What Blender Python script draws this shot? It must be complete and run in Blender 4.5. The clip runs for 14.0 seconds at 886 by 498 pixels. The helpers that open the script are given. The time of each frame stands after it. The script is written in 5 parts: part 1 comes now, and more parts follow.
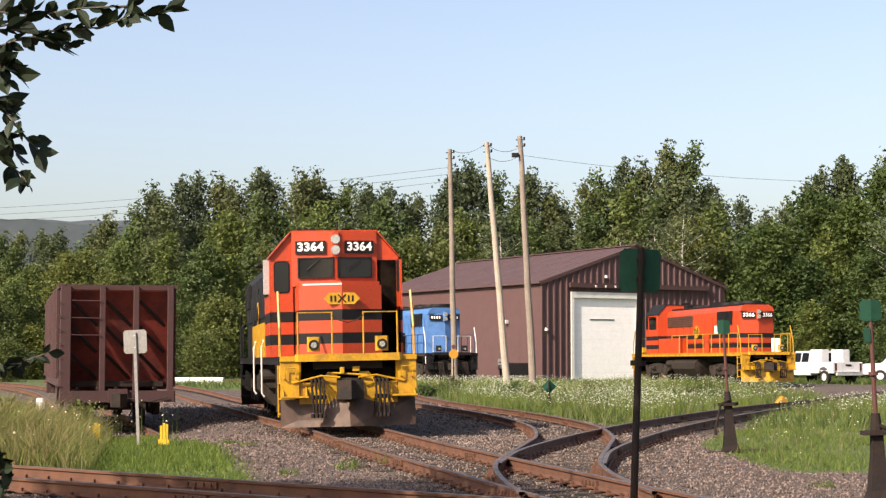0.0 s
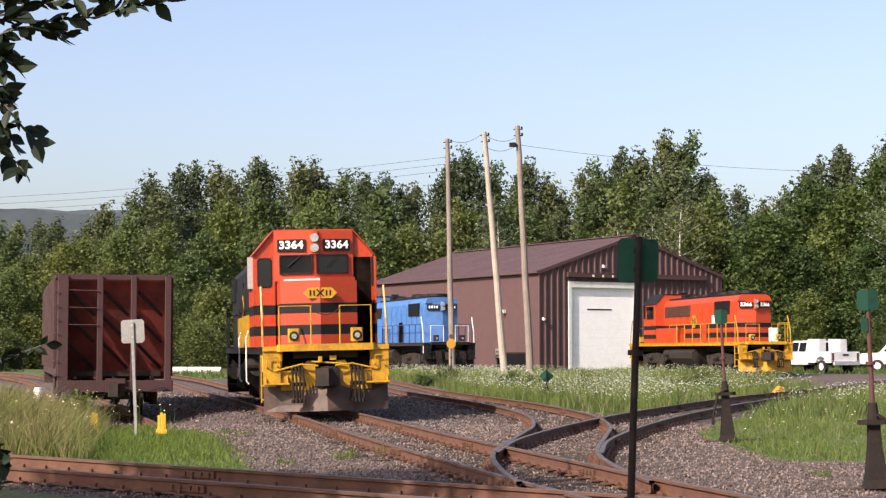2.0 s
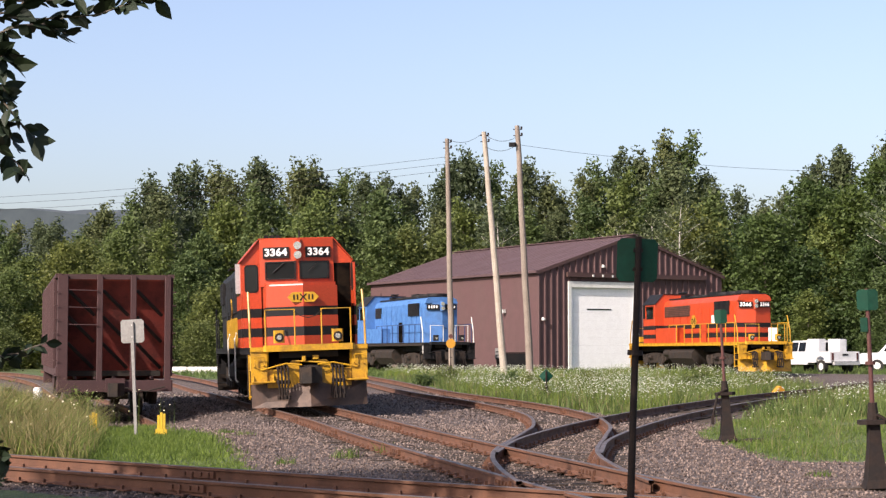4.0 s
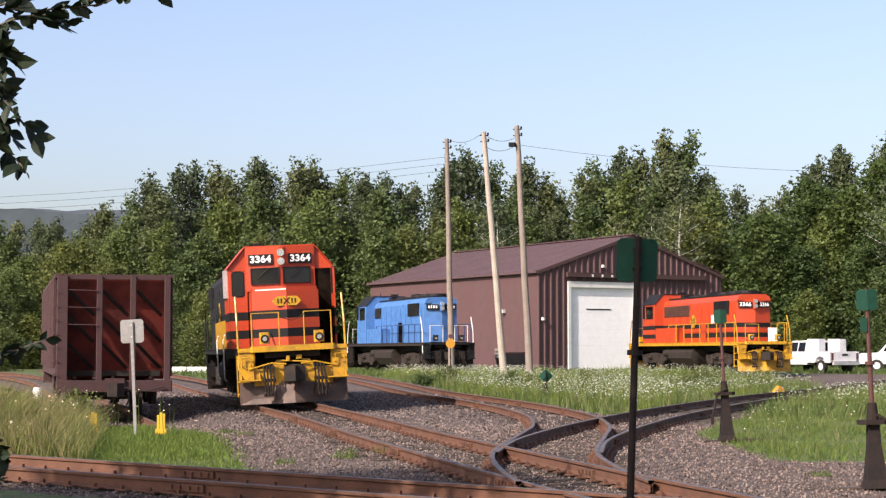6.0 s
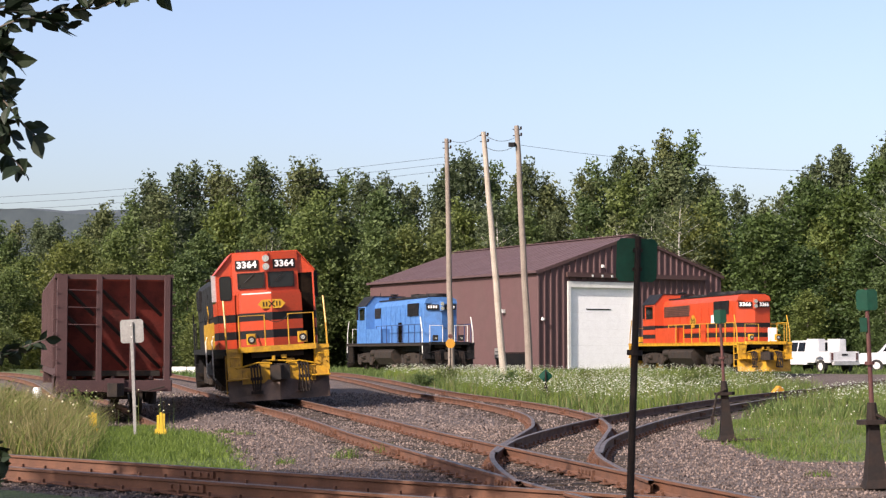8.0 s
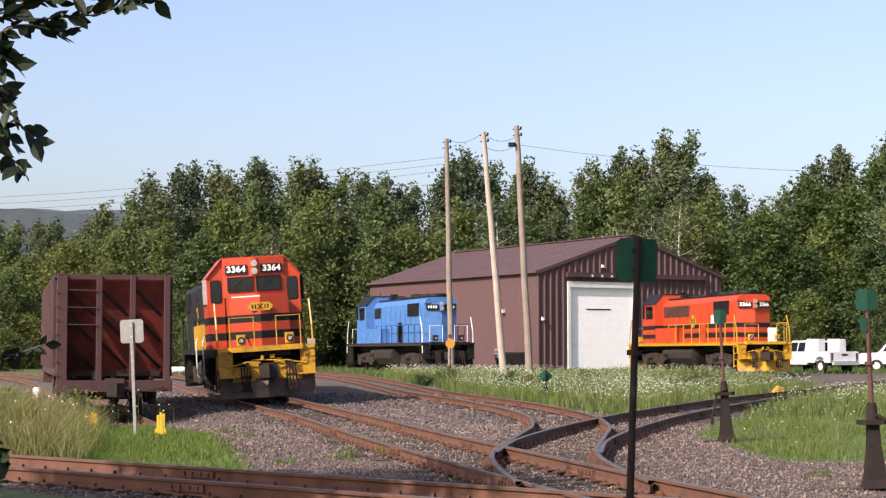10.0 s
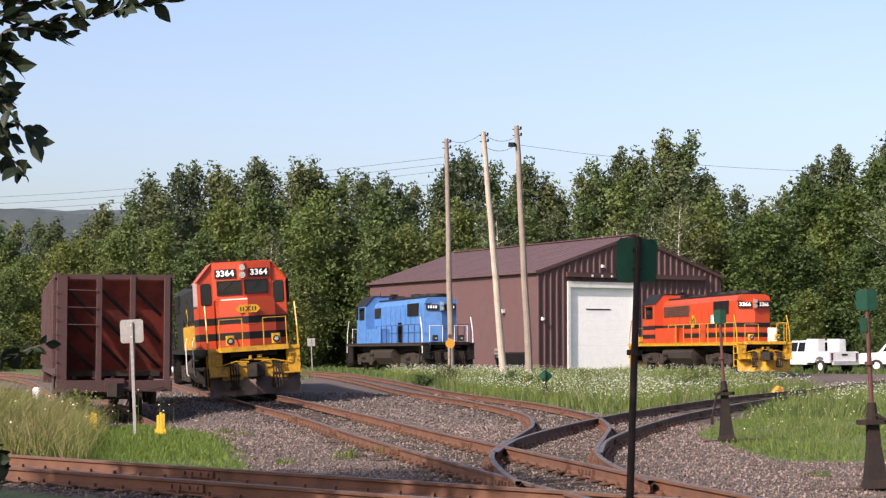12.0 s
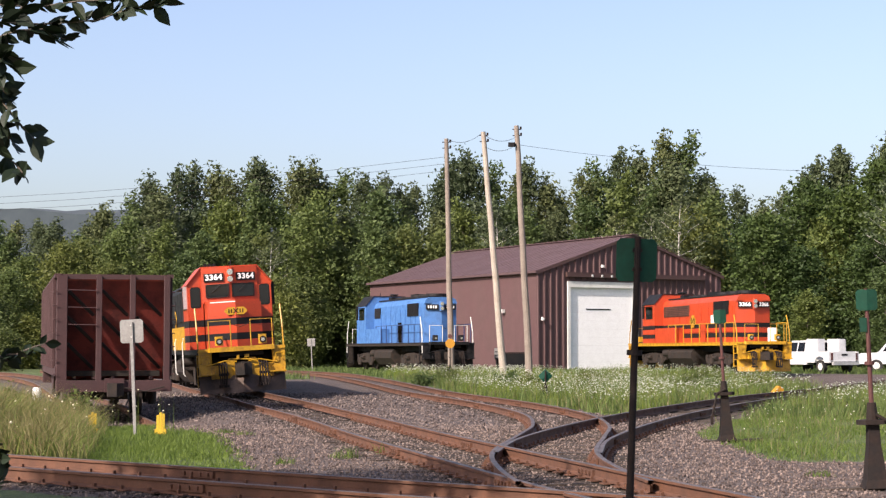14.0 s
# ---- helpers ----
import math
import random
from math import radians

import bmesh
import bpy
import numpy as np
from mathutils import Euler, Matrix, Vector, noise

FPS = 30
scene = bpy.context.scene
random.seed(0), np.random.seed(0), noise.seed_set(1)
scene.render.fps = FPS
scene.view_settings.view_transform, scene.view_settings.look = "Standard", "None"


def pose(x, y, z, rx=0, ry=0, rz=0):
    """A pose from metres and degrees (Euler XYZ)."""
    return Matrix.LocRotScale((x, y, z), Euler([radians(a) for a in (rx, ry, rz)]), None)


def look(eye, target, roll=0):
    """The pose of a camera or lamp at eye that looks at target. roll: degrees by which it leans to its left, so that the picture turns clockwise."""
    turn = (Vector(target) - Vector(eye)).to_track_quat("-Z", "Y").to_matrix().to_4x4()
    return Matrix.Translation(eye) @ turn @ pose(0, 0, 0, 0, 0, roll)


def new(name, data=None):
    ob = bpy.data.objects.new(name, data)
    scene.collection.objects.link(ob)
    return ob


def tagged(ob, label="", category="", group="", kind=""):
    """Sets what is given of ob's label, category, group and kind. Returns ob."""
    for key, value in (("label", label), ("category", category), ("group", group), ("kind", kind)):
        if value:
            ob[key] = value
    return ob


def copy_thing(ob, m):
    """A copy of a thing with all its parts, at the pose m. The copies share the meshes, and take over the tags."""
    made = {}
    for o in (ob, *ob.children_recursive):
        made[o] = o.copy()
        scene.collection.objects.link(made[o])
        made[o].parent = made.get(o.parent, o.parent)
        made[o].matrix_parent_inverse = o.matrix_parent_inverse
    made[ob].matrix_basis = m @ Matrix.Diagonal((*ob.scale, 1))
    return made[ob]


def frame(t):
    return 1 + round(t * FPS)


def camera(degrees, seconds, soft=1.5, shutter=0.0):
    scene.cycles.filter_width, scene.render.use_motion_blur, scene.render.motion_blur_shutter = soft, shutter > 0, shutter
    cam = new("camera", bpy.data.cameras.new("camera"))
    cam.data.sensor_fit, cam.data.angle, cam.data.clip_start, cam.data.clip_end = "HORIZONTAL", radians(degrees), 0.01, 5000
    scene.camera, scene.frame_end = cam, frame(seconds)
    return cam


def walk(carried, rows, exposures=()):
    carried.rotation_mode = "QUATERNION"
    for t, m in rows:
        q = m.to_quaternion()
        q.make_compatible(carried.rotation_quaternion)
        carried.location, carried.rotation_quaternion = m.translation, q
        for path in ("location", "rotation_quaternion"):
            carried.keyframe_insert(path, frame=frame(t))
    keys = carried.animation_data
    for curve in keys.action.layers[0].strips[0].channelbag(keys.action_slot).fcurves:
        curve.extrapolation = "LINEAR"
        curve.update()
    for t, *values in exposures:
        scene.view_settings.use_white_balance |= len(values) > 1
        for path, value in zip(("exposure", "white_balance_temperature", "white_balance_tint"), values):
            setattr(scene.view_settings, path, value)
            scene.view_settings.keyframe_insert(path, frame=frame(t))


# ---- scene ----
LENS = 29.3          # degrees across the picture
EYE_Z = 1.62
TILT = 3.453
PX = 3000.0          # focal length in picture widths of 1568


def eye_pose(dx, dy):
    return pose(0, 0, EYE_Z, 90 + TILT + math.degrees(dy / PX), 0, math.degrees(dx / PX))


cam = camera(LENS, 14.0, soft=1.3)
walk(cam, [(0.0, eye_pose(6, 18.5)), (0.25, eye_pose(1.5, 14.8)), (0.5, eye_pose(-1, 11.6)), (1.0, eye_pose(-1, 6.4)), (1.5, eye_pose(-0.4, 2.9)),
           (2.0, eye_pose(1.6, 0.2)), (2.5, eye_pose(1.6, 0)), (3.2, eye_pose(1.4, 0)), (5.5, eye_pose(0.6, 0)),
           (8.0, eye_pose(0.2, 0)), (11.0, eye_pose(0, 0)), (14.0, eye_pose(-0.2, 0))],
     [(0.0, 0.96, 7100, 18), (1.5, 0.93, 6800, 20), (3.0, 0.91, 6580, 21), (14.0, 0.91, 6520, 21)])

# ---- light ----
SUN_AZ = Vector((-0.705, -0.71, 0)).normalized()
SUN_EL = radians(37.5)
world = bpy.data.worlds.new("sky")
scene.world = world
world.use_nodes = True
wn, wl = world.node_tree.nodes, world.node_tree.links
sky = wn.new("ShaderNodeTexSky")
sky.sky_type = "NISHITA"
sky.sun_disc = False
sky.sun_elevation = SUN_EL
sky.sun_rotation = math.atan2(SUN_AZ.x, SUN_AZ.y)
sky.air_density, sky.dust_density, sky.ozone_density = 1.0, 3.2, 1.2
wl.new(sky.outputs[0], wn["Background"].inputs[0])
wn["Background"].inputs[1].default_value = 0.125
sun = new("sun", bpy.data.lights.new("sun", "SUN"))
sun.data.energy, sun.data.angle, sun.data.color = 5.0, radians(0.53), (1.0, 0.93, 0.80)
sun.matrix_world = look((SUN_AZ * math.cos(SUN_EL) + Vector((0, 0, math.sin(SUN_EL)))) * 60, (0, 0, 0))


# ---- materials ----
def shader(name):
    m = bpy.data.materials.new(name)
    m.use_nodes = True
    nt = m.node_tree
    return m, nt, nt.nodes["Principled BSDF"]


def node(nt, kind, **inputs):
    n = nt.nodes.new(kind)
    for k, v in inputs.items():
        n.inputs[k.replace("_", " ")].default_value = v
    return n


def noise_tex(nt, scale, detail=4, coords=None, rough=0.6):
    n = node(nt, "ShaderNodeTexNoise", Scale=scale, Detail=detail, Roughness=rough)
    if coords:
        nt.links.new(coords, n.inputs["Vector"])
    return n.outputs["Fac"]


def ramp(nt, fac, stops):
    r = nt.nodes.new("ShaderNodeValToRGB")
    while len(r.color_ramp.elements) < len(stops):
        r.color_ramp.elements.new(0.5)
    for e, (p, c) in zip(r.color_ramp.elements, stops):
        e.position = p
        e.color = (*c, 1)
    nt.links.new(fac, r.inputs["Fac"])
    return r.outputs["Color"]


def mix(nt, fac, a, b, how="MIX"):
    n = nt.nodes.new("ShaderNodeMix")
    n.data_type, n.blend_type = "RGBA", how
    for sock, v in ((n.inputs[0], fac), (n.inputs[6], a), (n.inputs[7], b)):
        if hasattr(v, "is_linked"):
            nt.links.new(v, sock)
        else:
            sock.default_value = v if isinstance(v, (int, float)) else (*v, 1)
    return n.outputs[2]


def bump(nt, bsdf, height, strength=0.3, distance=0.02):
    b = node(nt, "ShaderNodeBump", Strength=strength, Distance=distance)
    nt.links.new(height, b.inputs["Height"])
    nt.links.new(b.outputs[0], bsdf.inputs["Normal"])


def dull(c):
    """Base colours a little below their clean value, but for whites."""
    k = 0.50 if max(c) - min(c) > 0.12 or max(c) < 0.45 else 0.95
    return tuple(v * k for v in c)


def surface(name, color, rough=0.5, metal=0.0, wear=(0.12, 0.08, 0.05), amount=0.35, scale=2.0, fine=25.0, relief=0.15, vary=0.0):
    """Painted or bare surface with broad stains, fine grain and relief."""
    m, nt, b = shader(name)
    color, wear = dull(color), dull(wear)
    co = nt.nodes.new("ShaderNodeTexCoord").outputs["Object"]
    broad = noise_tex(nt, scale, 5, co)
    grain = noise_tex(nt, fine, 3, co)
    stain = ramp(nt, broad, [(0.42, (0, 0, 0)), (0.78, (amount, amount, amount))])
    col = mix(nt, stain, color, wear)
    dark = ramp(nt, grain, [(0.3, (0.78, 0.78, 0.78)), (0.7, (1.08, 1.08, 1.08))])
    col = mix(nt, 1.0, col, dark, "MULTIPLY")
    if vary:
        rnd = nt.nodes.new("ShaderNodeObjectInfo").outputs["Random"]
        col = mix(nt, 1.0, col, ramp(nt, rnd, [(0, (1 - vary,) * 3), (1, (1 + vary,) * 3)]), "MULTIPLY")
    nt.links.new(col, b.inputs["Base Color"])
    rr = ramp(nt, broad, [(0.3, (rough * 0.85,) * 3), (0.8, (min(1, rough * 1.3),) * 3)])
    nt.links.new(rr, b.inputs["Roughness"])
    b.inputs["Metallic"].default_value = metal
    if relief:
        bump(nt, b, grain, relief, 0.01)
    return m


def leafy(name, dark, light, trans=0.25, k=0.70):
    """Leaves: colour varies from leaf to leaf, some light passes through."""
    m, nt, b = shader(name)
    rnd = nt.nodes.new("ShaderNodeNewGeometry").outputs["Random Per Island"]
    obr = nt.nodes.new("ShaderNodeObjectInfo").outputs["Random"]
    dark, light = tuple(v * k for v in dark), tuple(v * k for v in light)
    col = ramp(nt, rnd, [(0.0, dark), (0.75, light), (1.0, tuple(min(1, c * 1.25) for c in light))])
    col = mix(nt, 1.0, col, ramp(nt, obr, [(0, (0.72, 0.78, 0.8)), (0.5, (1, 1, 1)), (1, (1.28, 1.16, 0.9))]), "MULTIPLY")
    nt.links.new(col, b.inputs["Base Color"])
    b.inputs["Roughness"].default_value = 0.6
    b.inputs["Specular IOR Level"].default_value = 0.25
    t = nt.nodes.new("ShaderNodeBsdfTranslucent")
    nt.links.new(col, t.inputs["Color"])
    ms = nt.nodes.new("ShaderNodeMixShader")
    ms.inputs[0].default_value = trans
    nt.links.new(b.outputs[0], ms.inputs[1])
    nt.links.new(t.outputs[0], ms.inputs[2])
    nt.links.new(ms.outputs[0], nt.nodes["Material Output"].inputs[0])
    return m


ORANGE = surface("orange_paint", (0.80, 0.085, 0.018), 0.42, amount=0.22, relief=0.03)
YELLOW = surface("yellow_paint", (0.90, 0.48, 0.016), 0.45, wear=(0.26, 0.13, 0.03), amount=0.75, scale=3.4, relief=0.05)
BLACK = surface("black_paint", (0.014, 0.014, 0.016), 0.6, wear=(0.05, 0.042, 0.038), amount=0.5, relief=0.04)
GRIME = surface("grimy_steel", (0.038, 0.032, 0.028), 0.75, wear=(0.12, 0.08, 0.055), amount=0.7, scale=4, relief=0.25)
STEEL = surface("worn_steel", (0.15, 0.085, 0.055), 0.5, 0.2, wear=(0.04, 0.024, 0.018), amount=0.95, scale=2.4)
SILVER = surface("aluminium", (0.62, 0.62, 0.60), 0.4, 0.7, amount=0.2)
BLUE = surface("blue_paint", (0.10, 0.30, 0.74), 0.5, wear=(0.07, 0.17, 0.36), amount=0.75, scale=2.6, relief=0.04)
BLUE_DARK = surface("dark_blue_paint", (0.02, 0.06, 0.22), 0.5, amount=0.3)
WHITE = surface("white_paint", (0.86, 0.86, 0.84), 0.4, wear=(0.68, 0.66, 0.62), amount=0.3, relief=0.03)
DIRTY_WHITE = surface("dirty_white", (0.62, 0.62, 0.58), 0.55, amount=0.3)
# near-black without gloss: the shade inside openings, put into the colour
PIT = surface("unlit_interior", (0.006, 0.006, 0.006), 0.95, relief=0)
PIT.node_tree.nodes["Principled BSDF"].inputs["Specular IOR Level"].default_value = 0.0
GLASS = surface("dark_glass", (0.02, 0.024, 0.026), 0.08, amount=0.05, relief=0.0)
RUBBER = surface("rubber", (0.02, 0.02, 0.02), 0.85)
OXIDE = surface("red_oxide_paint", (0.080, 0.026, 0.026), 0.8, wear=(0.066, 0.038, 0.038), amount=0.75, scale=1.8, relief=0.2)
OXIDE_BRIGHT = surface("bright_red_sheet", (0.34, 0.045, 0.028), 0.7, wear=(0.050, 0.016, 0.014), amount=0.95, scale=2.0, relief=0.2)
RUST = surface("rusty_rail", (0.20, 0.080, 0.038), 0.85, wear=(0.075, 0.038, 0.026), amount=0.7, scale=2.5, fine=40, relief=0.3)
RAILHEAD = surface("polished_rail_head", (0.22, 0.17, 0.145), 0.5, 0.4, wear=(0.14, 0.08, 0.05), amount=0.5, scale=3)
TIE = surface("creosoted_tie", (0.075, 0.055, 0.042), 0.9, wear=(0.18, 0.15, 0.12), amount=0.6, scale=4, relief=0.5, vary=0.3)
POLE = surface("weathered_pole", (0.40, 0.33, 0.27), 0.9, wear=(0.25, 0.20, 0.16), amount=0.8, scale=1.5, fine=12, relief=0.5)
POLE_PALE = surface("bare_pole", (0.64, 0.56, 0.46), 0.9, wear=(0.42, 0.34, 0.27), amount=0.7, scale=1.5, fine=12, relief=0.5)
WALL = surface("brown_wall_sheet", (0.155, 0.076, 0.075), 0.7, wear=(0.125, 0.076, 0.068), amount=0.4, scale=0.6, relief=0.05)
ROOF = surface("brown_roof_sheet", (0.130, 0.070, 0.074), 0.75, wear=(0.115, 0.068, 0.067), amount=0.4, scale=0.5, relief=0.05)
TRIM = surface("brown_trim", (0.11, 0.05, 0.045), 0.6)
GREEN = surface("green_target_paint", (0.003, 0.085, 0.050), 0.7, amount=0.25)
AMBER = surface("amber_target_paint", (0.78, 0.36, 0.01), 0.5, amount=0.25)
SAFETY = surface("safety_yellow", (0.92, 0.60, 0.015), 0.6, wear=(0.5, 0.3, 0.02), amount=0.3)
TRUCK = surface("truck_white", (0.56, 0.57, 0.58), 0.3, wear=(0.42, 0.41, 0.38), amount=0.4, relief=0.0)
FADED = surface("faded_brown_grille", (0.20, 0.06, 0.03), 0.8, wear=(0.06, 0.03, 0.02), amount=0.8)
CAST = surface("cast_iron", (0.028, 0.022, 0.020), 0.9, wear=(0.07, 0.042, 0.03), amount=0.7, scale=6, relief=0.3)
MAST_RED = surface("red_mast_paint", (0.13, 0.032, 0.028), 0.7, amount=0.5)
SIGNBACK = surface("sign_aluminium", (0.42, 0.41, 0.39), 0.6, 0.1, amount=0.35)
LEAD = surface("chrome_lamp", (0.7, 0.7, 0.66), 0.15, 0.8, amount=0.1)
BARK = surface("bark", (0.16, 0.13, 0.10), 0.95, amount=0.4, relief=0.6)
BIRCH = surface("pale_bark", (0.55, 0.52, 0.47), 0.9, wear=(0.1, 0.09, 0.08), amount=0.6, scale=6)
LEAF_POPLAR = leafy("poplar_leaves", (0.064, 0.087, 0.040), (0.108, 0.136, 0.064), 0.40, 0.84)
LEAF_MID = leafy("alder_leaves", (0.062, 0.094, 0.028), (0.108, 0.150, 0.048), 0.40, 0.84)
LEAF_LIGHT = leafy("willow_leaves", (0.078, 0.102, 0.027), (0.130, 0.160, 0.048), 0.45, 0.80)
LEAF_DARK = leafy("dark_leaves", (0.034, 0.060, 0.016), (0.070, 0.112, 0.031), 0.40, 0.80)
# overhanging leaves: their dark silhouette against the sky is put into the colour
LEAF_SILHOUETTE = leafy("near_leaf_silhouette", (0.010, 0.020, 0.008), (0.014, 0.028, 0.010), 0.02)
MEADOW = leafy("meadow_blades", (0.060, 0.104, 0.022), (0.145, 0.195, 0.056), 0.35, 0.80)
BLADES = leafy("grass_blades", (0.060, 0.105, 0.016), (0.140, 0.200, 0.036), 0.35, 0.80)
DRY = leafy("dry_grass", (0.12, 0.13, 0.04), (0.28, 0.24, 0.12), 0.3)
PETAL = leafy("white_flowers", (0.34, 0.36, 0.20), (0.78, 0.77, 0.64), 0.2)
STONE = leafy("ballast_stone", (0.050, 0.036, 0.031), (0.235, 0.180, 0.158), 0.0)


def ground_material():
    m, nt, b = shader("ground")
    co = nt.nodes.new("ShaderNodeTexCoord").outputs["Object"]
    at = nt.nodes.new("ShaderNodeAttribute")
    at.attribute_name = "grass"
    vor = node(nt, "ShaderNodeTexVoronoi", Scale=24.0)
    nt.links.new(co, vor.inputs["Vector"])
    stones = ramp(nt, vor.outputs["Color"], [(0.0, (0.039, 0.029, 0.024)), (0.5, (0.078, 0.057, 0.048)), (1.0, (0.136, 0.105, 0.092))])
    broad = noise_tex(nt, 0.35, 5, co)
    stones = mix(nt, ramp(nt, broad, [(0.4, (0, 0, 0)), (0.75, (0.6, 0.6, 0.6))]), stones, (0.05, 0.034, 0.029))
    patch = noise_tex(nt, 1.6, 4, co)
    stones = mix(nt, 1.0, stones, ramp(nt, patch, [(0.3, (0.72, 0.70, 0.69)), (0.7, (1.22, 1.20, 1.18))]), "MULTIPLY")
    fine = noise_tex(nt, 9, 4, co)
    turf = ramp(nt, fine, [(0.3, (0.034, 0.056, 0.012)), (0.55, (0.064, 0.094, 0.019)), (0.8, (0.11, 0.11, 0.038))])
    edge = nt.nodes.new("ShaderNodeMath")
    edge.operation = "ADD"
    nt.links.new(at.outputs["Fac"], edge.inputs[0])
    wob = nt.nodes.new("ShaderNodeMath")
    wob.operation = "MULTIPLY_ADD"
    wob.inputs[1].default_value, wob.inputs[2].default_value = 0.8, -0.4
    nt.links.new(noise_tex(nt, 2.2, 5, co), wob.inputs[0])
    nt.links.new(wob.outputs[0], edge.inputs[1])
    fac = ramp(nt, edge.outputs[0], [(0.42, (0, 0, 0)), (0.58, (1, 1, 1))])
    nt.links.new(mix(nt, fac, stones, turf), b.inputs["Base Color"])
    b.inputs["Roughness"].default_value = 0.95
    bump(nt, b, vor.outputs["Distance"], 0.9, 0.05)
    return m


for dim in (GREEN, BLACK, CAST, GRIME, TIE):
    dim.node_tree.nodes["Principled BSDF"].inputs["Specular IOR Level"].default_value = 0.2

GROUND = ground_material()


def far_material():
    m, nt, b = shader("hazed_woods")
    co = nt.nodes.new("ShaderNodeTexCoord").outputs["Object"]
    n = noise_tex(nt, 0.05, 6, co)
    # blue-grey tones: the haze of distance is painted into the woods
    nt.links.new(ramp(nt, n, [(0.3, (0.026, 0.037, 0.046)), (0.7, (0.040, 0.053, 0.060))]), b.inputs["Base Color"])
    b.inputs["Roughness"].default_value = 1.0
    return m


FAR = far_material()


# ---- mesh helpers ----
def box(bm, x, y, z, sx, sy, sz, m=None, chamfer=0.0):
    """Box centred at x, y, z; chamfer cuts its upright edges."""
    hx, hy = sx / 2, sy / 2
    c = min(chamfer, hx * 0.9, hy * 0.9)
    if c:
        prof = [(-hx + c, -hy), (hx - c, -hy), (hx, -hy + c), (hx, hy - c), (hx - c, hy), (-hx + c, hy), (-hx, hy - c), (-hx, -hy + c)]
    else:
        prof = [(-hx, -hy), (hx, -hy), (hx, hy), (-hx, hy)]
    prism(bm, prof, -sz / 2, sz / 2, (m or Matrix()) @ Matrix.Translation((x, y, z)))


def prism(bm, prof, z0, z1, m=None):
    """A profile in x, y drawn from z0 to z1, then placed by m."""
    m = m or Matrix()
    lo = [bm.verts.new(m @ Vector((x, y, z0))) for x, y in prof]
    hi = [bm.verts.new(m @ Vector((x, y, z1))) for x, y in prof]
    n = len(prof)
    bm.faces.new(lo[::-1])
    bm.faces.new(hi)
    for i in range(n):
        bm.faces.new((lo[i], lo[(i + 1) % n], hi[(i + 1) % n], hi[i]))


ALONG_X = Matrix(((0, 0, 1, 0), (1, 0, 0, 0), (0, 1, 0, 0), (0, 0, 0, 1)))   # profile (y, z), drawn along x
ALONG_Y = Matrix(((1, 0, 0, 0), (0, 0, 1, 0), (0, 1, 0, 0), (0, 0, 0, 1)))   # profile (x, z), drawn along y


def rod(bm, a, b, r, r2=None, n=8):
    a, b = Vector(a), Vector(b)
    r2 = r if r2 is None else r2
    q = (b - a).to_track_quat("Z", "Y").to_matrix()
    rings = []
    for p, rad in ((a, r), (b, r2)):
        rings.append([bm.verts.new(p + q @ Vector((rad * math.cos(6.2832 * i / n), rad * math.sin(6.2832 * i / n), 0))) for i in range(n)])
    for i in range(n):
        bm.faces.new((rings[0][i], rings[0][(i + 1) % n], rings[1][(i + 1) % n], rings[1][i]))
    bm.faces.new(rings[0][::-1])
    bm.faces.new(rings[1])


def pipe(bm, pts, r, n=6, radii=None):
    """One skin along pts."""
    pts = [Vector(p) for p in pts]
    rings = []
    for i, p in enumerate(pts):
        d = (pts[min(i + 1, len(pts) - 1)] - pts[max(i - 1, 0)]).normalized()
        side = d.cross(Vector((0.13, 0.31, 0.94)))
        if side.length < 0.2:
            side = d.cross(Vector((0.94, 0.2, 0.1)))
        side.normalize()
        up = side.cross(d)
        rad = radii[i] if radii else r
        rings.append([bm.verts.new(p + side * rad * math.cos(6.2832 * k / n) + up * rad * math.sin(6.2832 * k / n)) for k in range(n)])
    for a, b in zip(rings, rings[1:]):
        for k in range(n):
            bm.faces.new((a[k], a[(k + 1) % n], b[(k + 1) % n], b[k]))
    bm.faces.new(rings[0][::-1])
    bm.faces.new(rings[-1])


def part(name, bm, mat, parent=None, label=""):
    me = bpy.data.meshes.new(name)
    bmesh.ops.recalc_face_normals(bm, faces=bm.faces[:])
    bm.to_mesh(me)
    bm.free()
    me.materials.append(mat)
    ob = new(name, me)
    ob.parent = parent
    if label:
        tagged(ob, label)
    return ob


def mesh():
    return bmesh.new()


def bare(name, verts, faces, mat, parent=None):
    me = bpy.data.meshes.new(name)
    me.from_pydata(verts, [], faces)
    me.materials.append(mat)
    ob = new(name, me)
    ob.parent = parent
    return ob


def thing(name, m, label, category, group="", kind=""):
    e = new(name)
    e.empty_display_size = 0.3
    e.matrix_world = m
    return tagged(e, label, category, group, kind)


def text_mesh(name, words, size, mat, parent, m, label="", sx=1.0):
    cu = bpy.data.curves.new(name, "FONT")
    cu.body, cu.size, cu.align_x, cu.align_y, cu.extrude, cu.offset = words, size, "CENTER", "CENTER", 0.004, size * 0.03
    tmp = bpy.data.objects.new(name, cu)
    scene.collection.objects.link(tmp)
    dg = bpy.context.evaluated_depsgraph_get()
    me = bpy.data.meshes.new_from_object(tmp.evaluated_get(dg))
    bpy.data.objects.remove(tmp)
    me.materials.clear()
    me.materials.append(mat)
    ob = new(name, me)
    ob.parent = parent
    ob.matrix_local = m @ Matrix.Diagonal((sx, 1, 1, 1))
    if label:
        tagged(ob, label)
    return ob


